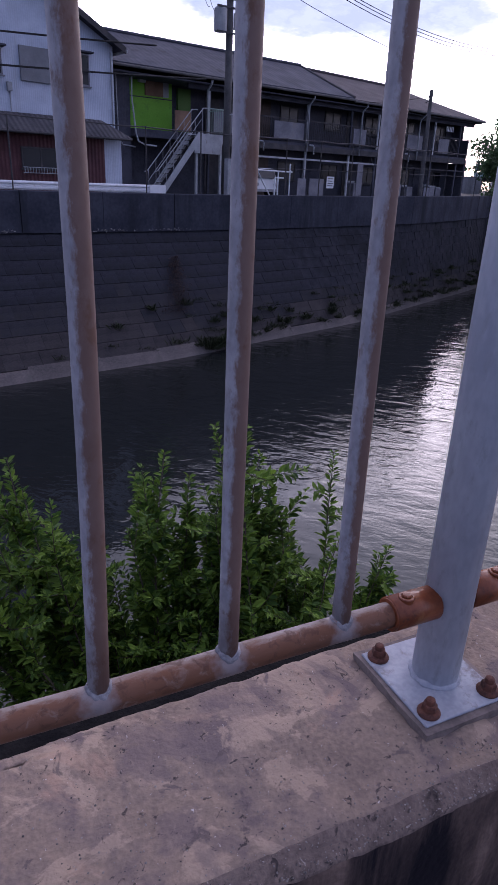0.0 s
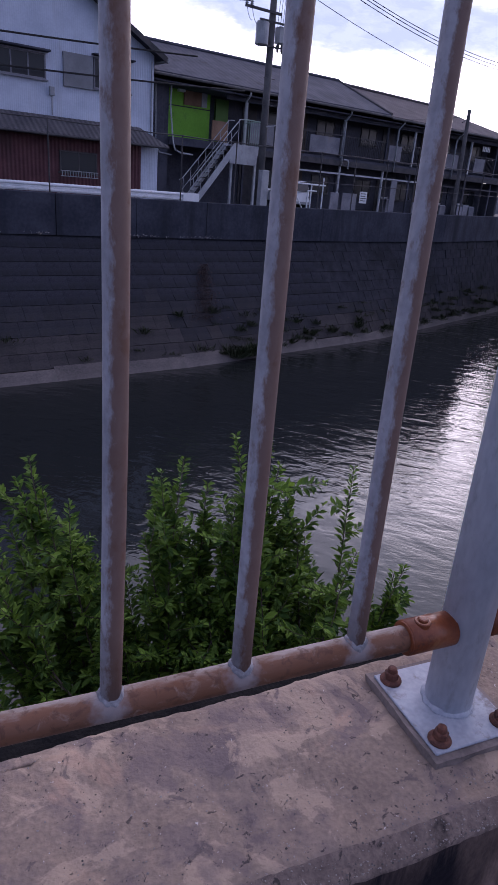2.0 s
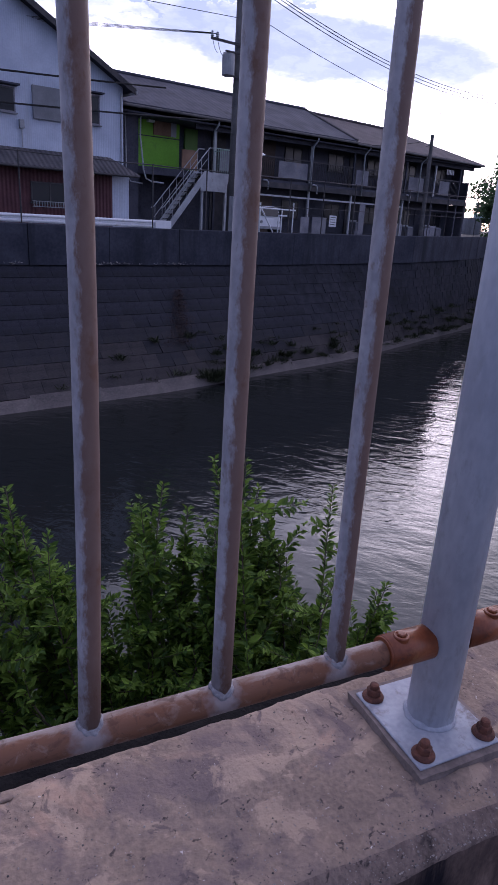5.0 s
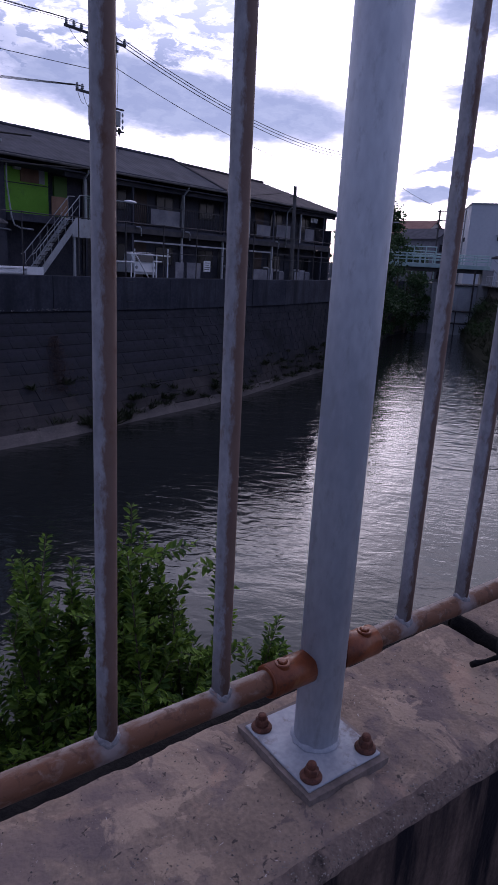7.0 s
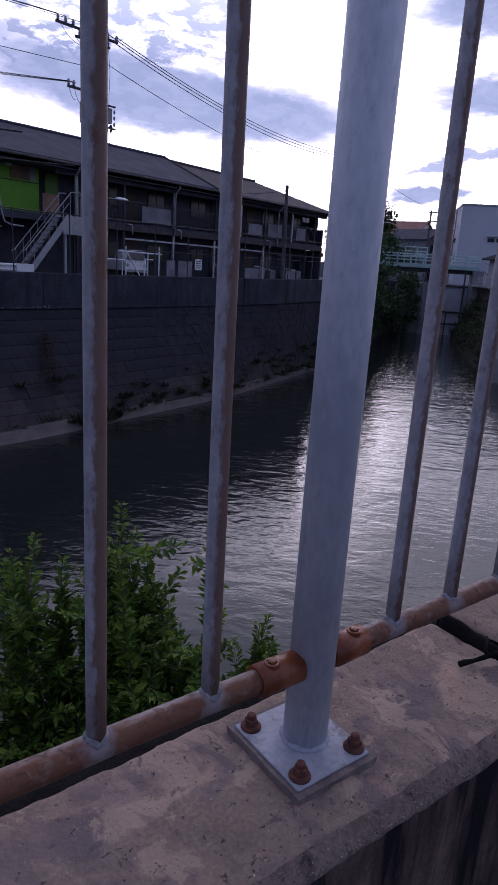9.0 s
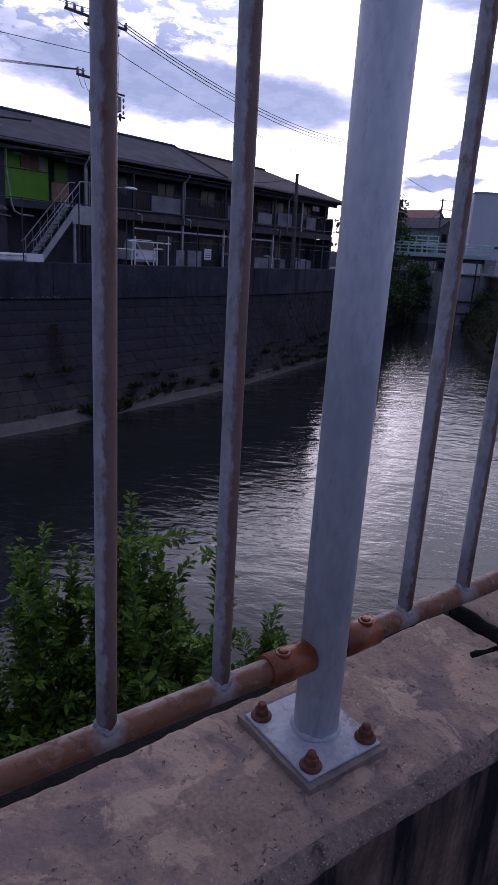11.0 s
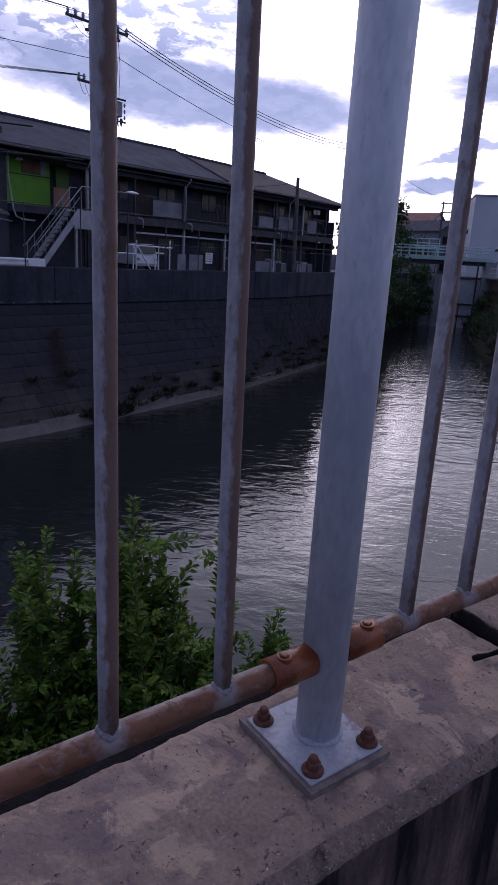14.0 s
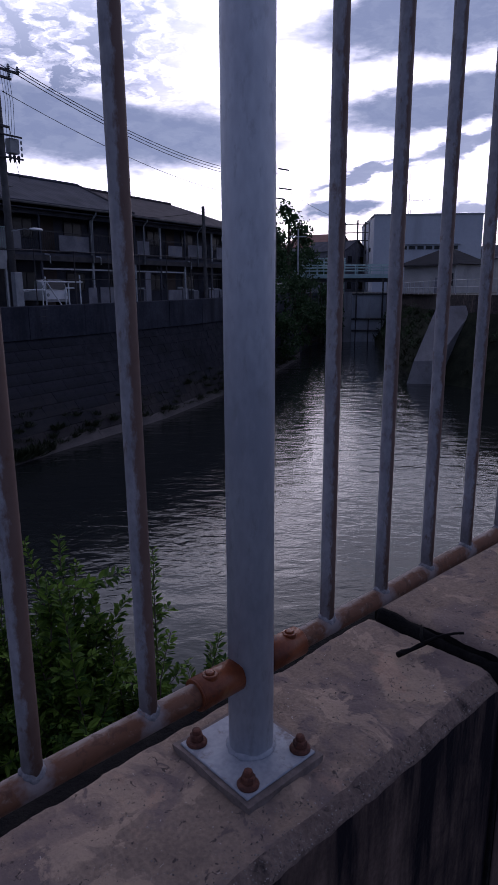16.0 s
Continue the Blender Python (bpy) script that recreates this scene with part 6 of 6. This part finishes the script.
def sluice_and_bridge():
    G = Matrix.Translation((64.0, 48.2, 0)) @ Matrix.Rotation(radians(-46.2), 4, "Z")
    s = thing("sluice_gate", (0, 0, WATER_Z), "grey steel sluice gate between concrete piers", "sluice gate", frame_m=G)
    for x0, x1 in ((-3.3, -2.3), (1.9, 3.2)):
        part("pier", cube(x0, x1, -0.6, 3.0, WATER_Z - 0.8, 0.55, 0.03), MIDCONC, s, "stained concrete pier")
    for k, (z0, z1) in enumerate(((WATER_Z - 0.5, -4.05), (-4.0, -2.65), (-2.6, 0.35))):
        part("gate_leaf", cube(-2.295, 1.895, 0.0, 0.2, z0, z1, 0.01), GATEM, s, "grey gate leaf")
        part("beam", cube(-2.29, 1.89, -0.16, -0.003, z1 - 0.16, z1 - 0.003), DARKSTEEL, s)
    for x in (-1.75, -0.2, 1.4):
        part("guide", cube(x - 0.06, x + 0.06, -0.12, -0.004, WATER_Z - 0.4, -2.8), DARKSTEEL, s)
    for x in (-1.75, 1.4):
        part("hoist_post", cube(x - 0.09, x + 0.09, -0.30, -0.17, -2.6, 2.15), DARKSTEEL, s)
    b = thing("footbridge", (-3, 1, 2.2), "pale green steel footbridge with railings over the sluice", "bridge", frame_m=G)
    part("deck", cube(-14.5, 3.0, -0.2, 2.2, 2.15, 2.62, 0.02), BRIDGEP, b)
    part("girder", cube(-14.4, 2.9, 0.2, 1.8, 1.70, 2.148), DARKSTEEL, b)
    for y in (-0.1, 2.1):
        for z in (3.05, 3.4, 3.72):
            part("rail", rod((-14.5, y, z), (3.0, y, z), 0.04, seg=8), BRIDGEP, b)
        for k in range(12):
            x = -14.4 + k * 1.58
            part("rail_post", cube(x - 0.05, x + 0.05, y - 0.05, y + 0.05, 2.62, 3.75), BRIDGEP, b)
    part("abutment", cube(2.2, 3.4, -0.4, 2.4, -0.5, 2.14), MIDCONC, b)
    part("abutment", cube(-15.5, -13.6, -0.6, 2.6, -0.5, 2.14), MIDCONC, b)
    part("brace", rod((3.3, -0.3, 2.3), (5.2, -0.3, 0.6), 0.09, seg=8), PALESTEEL, b)
    part("brace", rod((3.3, -0.3, 3.3), (5.2, -0.3, 1.6), 0.05, seg=8), PALESTEEL, b)
    k = thing("pipe_bridge_frame", (-9, 3, 2.5), "pale green lattice of pipes and valves by the bridge", "pipework", frame_m=G)
    for x in (-10.5, -9.0, -7.4, -5.6, -4.2, -3.0):
        part("upright", cube(x - 0.07, x + 0.07, 3.2, 3.34, 0.3, 4.6), BRIDGEP, k)
    for z in (3.6, 4.1, 4.6):
        part("crossbar", rod((-10.6, 3.27, z), (-2.9, 3.27, z), 0.06, seg=8), BRIDGEP, k)
    # far end wall across the head of the water
    single("wall_head", cube(-8.0, -3.3, -0.2, 0.6, WATER_Z - 0.8, 0.3), MIDCONC, "dark concrete wall beside the sluice", "river wall", kind="structure", m=G)


def right_bank():
    pts = [(65.6, 45.6), (52, 34.0), (43.5, 26.0), (40.4, 21.6), (38.9, 17.0), (38.7, 8.0), (38.7, 0.2)]
    bm = bmesh.new()
    bm2 = bmesh.new()
    rows, rows2 = [], []
    for i, (x, y) in enumerate(pts):
        a = Vector(pts[max(0, i - 1)])
        c = Vector(pts[min(len(pts) - 1, i + 1)])
        d = (c - a).normalized()
        nrm = Vector((d.y, -d.x))      # towards the water
        P = lambda off, z: (x + nrm.x * off, y + nrm.y * off, z)
        if Vector((nrm.x, nrm.y)).dot(Vector((-0.6, 0.8))) < 0:
            nrm = -nrm
        rows.append([bm.verts.new(P(o, z)) for o, z in ((-0.5, 0.38), (0.0, 0.42), (0.02, -0.9), (0.05, -1.0), (-0.5, -1.0))])
        rows2.append([bm2.verts.new(P(o, z)) for o, z in ((-0.6, -0.75), (0.0, -0.85), (0.9, -2.4), (1.9, -4.3), (2.6, WATER_Z - 0.3))])
    for R, B in ((rows, bm), (rows2, bm2)):
        for A, C in zip(R, R[1:]):
            for k in range(len(A) - 1):
                B.faces.new((A[k], C[k], C[k + 1], A[k + 1]))
    bmesh.ops.recalc_face_normals(bm, faces=bm.faces[:])
    single("wall_right_bank", bm, SOOT, "dark concrete edge wall on top of the grassy bank", "river wall", kind="structure")
    bmesh.ops.subdivide_edges(bm2, edges=bm2.edges[:], cuts=3, use_grid_fill=True)
    for v in bm2.verts:
        v.co += Vector((0, 0, 0.25 * noise.noise(v.co * 0.7)))
    single("bank_slope", bm2, SLOPEM, "dark overgrown earth slope below the wall", "ground", kind="structure")
    r = random.Random(31)
    lv = Leaves(32)
    lv2 = Leaves(33)
    for i in range(len(pts) - 1):
        a, c = Vector(pts[i]), Vector(pts[i + 1])
        d = (c - a).normalized()
        nrm = Vector((-d.y, d.x))
        if nrm.dot(Vector((-0.6, 0.8))) < 0:
            nrm = -nrm
        for k in range(int((c - a).length * 9)):
            f = r.random()
            g = r.random()
            q = a.lerp(c, f) + nrm * (0.2 + 2.3 * g)
            if 35.5 < q.x < 42.2 and 20.5 < q.y < 25.5:
                continue
            z = -0.9 - 4.4 * g
            tuft(lv, Vector((q.x, q.y, z)), r.uniform(0.3, 0.7), 9, 0.35, r)
        for k in range(int((c - a).length * 0.9)):
            f, g = r.random(), r.uniform(0.1, 0.8)
            q = a.lerp(c, f) + nrm * (0.3 + 2.2 * g)
            if 34.5 < q.x < 43 and 20 < q.y < 26:
                continue
            z = -0.9 - 4.2 * g
            s = r.uniform(0.4, 1.0)
            for j in range(110):
                e = rnd_dir(r, 0.4)
                lv2.leaf(Vector((q.x, q.y, z + s * 0.4)) + e * s * r.random() ** 0.5, rnd_dir(r, 0), r.uniform(0.08, 0.2), 0.5)
    tagged(lv.ob("bank_grass", GRASSM), "dark rank grass on the river slope", "grass", kind="stuff")
    tagged(lv2.ob("bank_scrub", DARKLEAF), "dark low scrub on the river slope", "shrubs", kind="stuff")
    # inclined wing wall
    A = [(39.9, 24.2), (37.0, 23.95)]
    B = [(41.6, 22.2), (37.6, 22.55)]
    bm = bmesh.new()
    def vv(p, z):
        return bm.verts.new((p[0], p[1], z))
    t0, t1, t2, t3 = vv(A[0], -0.35), vv(A[1], -3.95), vv(B[1], -3.85), vv(B[0], -0.3)
    foot = [(36.35, 24.15), (37.25, 22.7)]
    f0, f1 = vv(foot[0], WATER_Z - 0.5), vv(foot[1], WATER_Z - 0.5)
    b0, b3 = vv(A[0], WATER_Z - 0.5), vv(B[0], WATER_Z - 0.5)
    for f in ((t0, t1, t2, t3), (t1, f0, f1, t2), (t0, b0, f0, t1), (t3, t2, f1, b3), (t0, t3, b3, b0), (b0, b3, f1, f0)):
        bm.faces.new(f)
    bmesh.ops.recalc_face_normals(bm, faces=bm.faces[:])
    single("wing_wall", bm, CREAMCONC, "pale inclined concrete wing wall running into the water", "wing wall", kind="structure")
    f = thing("bank_railing", (45, 28, 0.4), "thin pale railing along the top of the bank wall", "railing")
    line = [(64.5, 45.2), (52, 34.6), (43.8, 26.0), (40.8, 21.6), (39.3, 17.0), (39.1, 8.0)]
    for a, c in zip(line, line[1:]):
        a, c = Vector(a), Vector(c)
        n = max(2, int((c - a).length / 1.6))
        for z in (0.95, 1.45):
            part("rail", rod((a.x, a.y, z), (c.x, c.y, z), 0.025, seg=6), PALESTEEL, f)
        for k in range(n):
            q = a.lerp(c, k / n)
            part("post", rod((q.x, q.y, 0.3), (q.x, q.y, 1.5), 0.03, seg=6), PALESTEEL, f)


CREAMCONC = material("pale_slope_concrete", (0.17, 0.165, 0.175), (0.25, 0.24, 0.245), rough=0.95, scale=0.8, fine=12, bump=0.3, stain=(0.15, 0.145, 0.14), stain_at=(0.56, 0.72), stain_scale=1)


def factory():
    c = at_view(52.95, 105)
    e = at_view(61.6, 108)
    d = (e - c)
    ang = math.atan2(d.y, d.x)
    F = Matrix.Translation(c) @ Matrix.Rotation(ang, 4, "Z")
    w, dep, h = d.length, 20.0, 11.8
    f = thing("factory_building", (w / 2, dep / 2, 0), "large plain pale blue-grey factory block with strip windows", "factory", frame_m=F)
    part("wall", cube(0, w, 0, dep, -0.3, h), FACTORY, f)
    bm = bmesh.new()
    for x0, x1, y0, y1 in ((-0.12, w + 0.12, -0.12, 0.10), (-0.12, w + 0.12, dep - 0.1, dep + 0.12), (-0.12, 0.10, 0.10, dep - 0.1), (w - 0.1, w + 0.12, 0.10, dep - 0.1)):
        box(bm, x0, x1, y0, y1, h + 0.002, h + 0.22)
    part("roof_edge", bm, GREYPLAS, f)
    n = 7
    for k in range(n):
        x = 4.1 + k * 1.28
        window(f, x, x + 1.05, -0.002, 6.75, 7.35, GREYPLAS, 1, 0.08, sill=False)
    part("window_hood", cube(3.9, 13.2, -0.3, -0.003, 7.5, 7.58), GREYPLAS, f)
    for y0 in (4.0, 6.0, 11.0):
        bm = cube(-0.08, -0.003, y0, y0 + 1.6, 6.75, 7.35)
        part("side_window", bm, GLASS, f)
    for y in (6.0, 12.5):
        part("drain_pipe", rod((-0.12, y, 0), (-0.12, y, 11.5), 0.09, seg=8), GREYPLAS, f)
    m = thing("roof_antenna", (5.6, 3, h), "thin mast and aerial on the factory roof", "antenna", frame_m=F)
    part("mast", rod((5.6, 3, h), (5.6, 3, h + 7.2), 0.05, 0.03, seg=6), DARKSTEEL, m)
    part("aerial", rod((5.9, 3, h), (5.9, 3, h + 2.6), 0.04, seg=6), DARKSTEEL, m)
    part("boom", rod((4.8, 3, h + 2.4), (9.0, 3, h + 2.6), 0.035, seg=6), DARKSTEEL, m)
    for k in range(6):
        x = 5.2 + k * 0.6
        part("element", rod((x, 2.6, h + 2.45), (x, 3.4, h + 2.45), 0.02, seg=5), DARKSTEEL, m)


def pavilion():
    a, e = at_view(54.95, 74), at_view(59.9, 70)
    d = e - a
    F = Matrix.Translation(a) @ Matrix.Rotation(math.atan2(d.y, d.x), 4, "Z")
    w, dep = d.length, 7.0
    p = thing("pump_house", (w / 2, dep / 2, 0), "small cream building with a dark hipped roof", "building", frame_m=F)
    part("wall", cube(0.6, w - 0.6, 0.6, dep, -0.2, 3.3), CREAM, p)
    bm = bmesh.new()
    z0, z1 = 3.32, 5.05
    A = [bm.verts.new(q) for q in ((0, 0, z0), (w, 0, z0), (w, dep + 0.6, z0), (0, dep + 0.6, z0))]
    R = [bm.verts.new(q) for q in ((w * 0.42, dep / 2 + 0.3, z1), (w * 0.60, dep / 2 + 0.3, z1))]
    for f in ((A[0], A[1], R[1], R[0]), (A[1], A[2], R[1]), (A[2], A[3], R[0], R[1]), (A[3], A[0], R[0]), (A[3], A[2], A[1], A[0])):
        bm.faces.new(f)
    part("roof", bm, PAVROOF, p, "dark hipped sheet roof")
    part("fascia", cube(0.02, w - 0.02, 0.02, 0.08, 3.16, 3.316), DARKSTEEL, p)
    part("downpipe", rod((w - 1.6, 0.55, 0), (w - 1.6, 0.55, 3.2), 0.07, seg=8), DARKSTEEL, p)
    part("door", cube(w - 2.9, w - 2.1, 0.54, 0.597, 0, 2.0), OFFWHITE, p)
    window(p, w - 1.35, w - 0.8, 0.597, 1.2, 2.4, DARKSTEEL, 1, 0.06)


def far_houses():
    def small(yaw, dist, w, h, dep, wallm, roofm, lab, turn=0.0):
        c = at_view(yaw, dist)
        F = Matrix.Translation(c) @ Matrix.Rotation(radians(-yaw + turn), 4, "Z")
        o = thing("house", (0, 0, 0), lab, "house", group="distant houses", frame_m=F)
        part("wall", prism(bmesh.new(), [(-w / 2, -0.3), (w / 2, -0.3), (w / 2, h), (0, h + w * 0.22), (-w / 2, h)], "y", 0, dep), wallm, o)
        for s in (-1, 1):
            roof_slab(o, [(0, -0.4, h + w * 0.22 + 0.15), (0, dep + 0.4, h + w * 0.22 + 0.15), (s * (w / 2 + 0.4), dep + 0.4, h - 0.03), (s * (w / 2 + 0.4), -0.4, h - 0.03)], 0.14, roofm)
        for k in range(2):
            x = -w / 4 + k * w / 2
            window(o, x - 0.7, x + 0.7, -0.003, h - 1.9, h - 0.8, DARKSTEEL, 2, 0.06)
            window(o, x - 0.7, x + 0.7, -0.003, 1.0, 2.1, DARKSTEEL, 2, 0.06)
    small(50.3, 128, 11, 8.6, 9, CREAM, REDROOF, "distant cream house with a red-brown roof", 70)
    small(51.5, 116, 8, 7.2, 8, OFFWHITE, ROOFM, "distant grey house with a dark roof", 60)
    small(47.2, 150, 10, 7.0, 9, CREAM, ROOFM, "distant pale house behind the trees", 30)
    small(64.6, 120, 10, 5.8, 9, OFFWHITE, ROOFM, "distant white house with a dark roof", 60)
    small(67.5, 95, 12, 5.0, 9, CREAM, ROOFM, "distant cream house with a dark roof", 20)
    # mast with crossbars in front of the red roof
    c = at_view(51.7, 108)
    F = Matrix.Translation(c) @ Matrix.Rotation(radians(-51.7), 4, "Z")
    s = thing("substation_frame", (0, 0, 0), "dark steel pole frame with crossbars", "pole frame", frame_m=F)
    for x, t in ((-2.2, 11.2), (-0.2, 11.5), (1.0, 11.2)):
        part("upright", cube(x - 0.13, x + 0.13, -0.1, 0.1, -0.2, t), POLEM, s)
    for z in (8.4, 9.6, 10.9):
        part("crossbar", cube(-2.6, 1.5, -0.18, -0.105, z - 0.08, z + 0.08), POLEM, s)
    # pole by the tree and lamp pole
    c = at_view(44.6, 60)
    p = thing("utility_pole", c, "distant dark utility pole with short crossarms", "utility pole")
    part("pole", pipe(bmesh.new(), [(c.x, c.y, 0), (c.x, c.y, 6), (c.x, c.y, 11.6)], [0.17, 0.15, 0.12], 10), POLEM, p)
    for z, h in ((11.0, 1.1), (9.4, 1.3), (8.6, 0.8)):
        part("crossarm", cube(c.x - 0.2, c.x + h, c.y - h * 0.6, c.y - h * 0.6 + 0.1, z, z + 0.1), DARKSTEEL, p)
    sag_wire("power_cable", c + Vector((0.8, -0.6, 9.4)), at_view(51.7, 108, 11.0), 0.6, 0.02, "thin black overhead power cable")
    c = at_view(46.6, 70)
    p = thing("lamp_post", c, "slim pale post with a crossbar near the trees", "post")
    part("pole", rod((c.x, c.y, 0), (c.x, c.y, 7.0), 0.09, 0.07, seg=8), PALESTEEL, p)
    part("crossbar", rod((c.x - 0.7, c.y + 0.6, 6.2), (c.x + 0.7, c.y - 0.6, 6.2), 0.05, seg=6), PALESTEEL, p)


def far_trees():
    c = at_view(45.9, 76)
    leafy_tree("tree", (c.x, c.y, 0.3), 10.3, 3.3, "dark leafy tree against the evening sky", 101, 3400, 0.36, crown_from=0.28)
    for yaw, dist, h, s, seed in ((44.2, 72, 7.0, 3.2, 103), (47.2, 84, 5.2, 3.0, 105), (48.6, 98, 4.6, 3.2, 107), (44.6, 66, 4.2, 2.6, 109)):
        c = at_view(yaw, dist)
        leafy_tree("tree", (c.x, c.y, 0.3), h, s, "dark round-headed tree on the far bank", seed, 1700, 0.34, crown_from=0.2)
    # scrub that hangs over the far wall down to the water
    r = random.Random(41)
    for k, (u, v, h, s) in enumerate(((43.5, 27.6, 4.6, 2.2), (47.5, 29.4, 5.2, 2.5), (51.5, 31.0, 5.4, 2.6), (55.5, 32.6, 5.6, 2.8), (59.5, 34.2, 5.8, 2.8), (63.5, 35.4, 5.9, 2.9), (67.0, 36.0, 5.8, 2.6), (70.0, 36.4, 5.6, 2.0))):
        p = bank(u, v, WATER_Z + 0.1)
        leafy_tree("shrub", p, h + 1.5, s, "dense dark green scrub hanging over the river wall", 120 + 2 * k, 2300, 0.26, crown_from=0.08, category="shrub")
    r = random.Random(51)
    lv = Leaves(52)
    # distant woods as a low line
    for k in range(46):
        c = at_view(r.uniform(36, 74), r.uniform(240, 380))
        s = r.uniform(4, 7)
        for j in range(150):
            e = rnd_dir(r, 0.2)
            lv.leaf(c + Vector((0, 0, s * 0.6)) + Vector((e.x * s * 1.4, e.y * s * 1.4, e.z * s * 0.8)), rnd_dir(r, 0), r.uniform(0.8, 1.8), 0.7)
    tagged(lv.ob("distant_woods", DARKLEAF), "low dark line of distant woods", "trees", kind="stuff")


# ---------- small things on the parapet ----------
def joint_and_twig():
    bm = bmesh.new()
    n = 26
    rows = []
    for i in range(n + 1):
        y = -0.197 + 0.337 * i / n
        w = 0.0075 + 0.006 * noise.noise(Vector((y * 30, 0, 3)))
        rise = max(0.0, min(1.0, (y + 0.05) / 0.12))
        z = -0.004 + 0.016 * rise + 0.009 * noise.noise(Vector((y * 26, 4, 0)))
        x = JOINT + 0.011 + 0.004 * noise.noise(Vector((y * 10, 8, 8)))
        rows.append([bm.verts.new(p) for p in ((x - w, y, -0.9), (x - w - 0.004, y, z - 0.012), (x - w * 0.3, y, z + 0.006), (x + w * 0.7, y, z + 0.010), (x + w, y, -0.9))])
    for A, B in zip(rows, rows[1:]):
        for k in range(4):
            bm.faces.new((A[k], A[k + 1], B[k + 1], B[k]))
    bm.faces.new(rows[0])
    bm.faces.new(rows[-1][::-1])
    bmesh.ops.recalc_face_normals(bm, faces=bm.faces[:])
    single("joint_filler", bm, BLACK, "black mastic squeezed out of the parapet joint", "joint", kind="structure", smooth=True)
    t = thing("twig", (0.47, -0.018, 0.005), "short forked dead black twig lying across the joint", "twig")
    part("stem", pipe(bmesh.new(), [(0.433, -0.008, 0.012), (0.446, -0.012, 0.014), (0.470, -0.018, 0.014), (0.492, -0.026, 0.019), (0.512, -0.040, 0.028)], [0.0064, 0.0070, 0.0045, 0.0056, 0.0040], 9), BLACK, t, smooth=True)
    part("fork", pipe(bmesh.new(), [(0.500, -0.032, 0.023), (0.522, -0.052, 0.040), (0.545, -0.078, 0.050), (0.562, -0.092, 0.050)], [0.0055, 0.0034, 0.0028, 0.0030], 7), BLACK, t, smooth=True)
    part("fork", pipe(bmesh.new(), [(0.498, -0.030, 0.022), (0.515, -0.014, 0.030), (0.540, 0.002, 0.040)], [0.0055, 0.0040, 0.0022], 7), BLACK, t, smooth=True)
    # grit in the worn top
    r = random.Random(3)
    gv, gf = [], []
    for k in range(9000):
        x = r.uniform(-1.1, 1.7)
        y = -0.190 + 0.30 * r.random() ** 2.6
        top = 0.029 if x > JOINT + 0.03 else 0.0
        if abs(x - JOINT) < 0.03 or (-0.11 < x < 0.1 and y > -0.11):
            continue
        s = 0.0006 + 0.0015 * r.random() ** 2.5
        zz = top - max(0.0, -0.192 + CHAMFER - y) - 0.0012 + 0.006 * noise.noise(Vector((x, y, 0)) * 5 + Vector((0 if x < JOINT else 40, 0, 0)))
        o = len(gv)
        turn = r.uniform(0, math.tau)
        for i in range(5):
            a = turn + i * math.tau / 5
            q = s * r.uniform(0.7, 1.2)
            gv.append((x + q * math.cos(a), y + q * math.sin(a), zz))
        gv.append((x + 0.3 * s, y, zz + s * r.uniform(0.7, 1.3)))
        gf += [(o + i, o + (i + 1) % 5, o + 5) for i in range(5)]
    me = bpy.data.meshes.new("grit")
    me.from_pydata(gv, [], gf)
    me.materials.append(GRIT)
    tagged(new("grit", me), "loose pale and dark grit on the worn concrete", "grit", kind="stuff")


def island_material():
    m = bpy.data.materials.new("grit_stones")
    m.use_nodes = True
    N, L = m.node_tree.nodes, m.node_tree.links
    g = N.new("ShaderNodeNewGeometry")
    cr = N.new("ShaderNodeValToRGB")
    cr.color_ramp.elements[0].color, cr.color_ramp.elements[1].color = (0.05, 0.043, 0.042, 1), (0.33, 0.285, 0.255, 1)
    L.new(g.outputs["Random Per Island"], cr.inputs[0])
    L.new(cr.outputs[0], N["Principled BSDF"].inputs["Base Color"])
    N["Principled BSDF"].inputs["Roughness"].default_value = 0.9
    return m


GRIT = island_material()
utility_pole()
plain_pole()
carport_and_truck()
sluice_and_bridge()
right_bank()
factory()
pavilion()
far_houses()
far_trees()
river_bush()
wall_weeds()
joint_and_twig()
wall_blocks(FW)
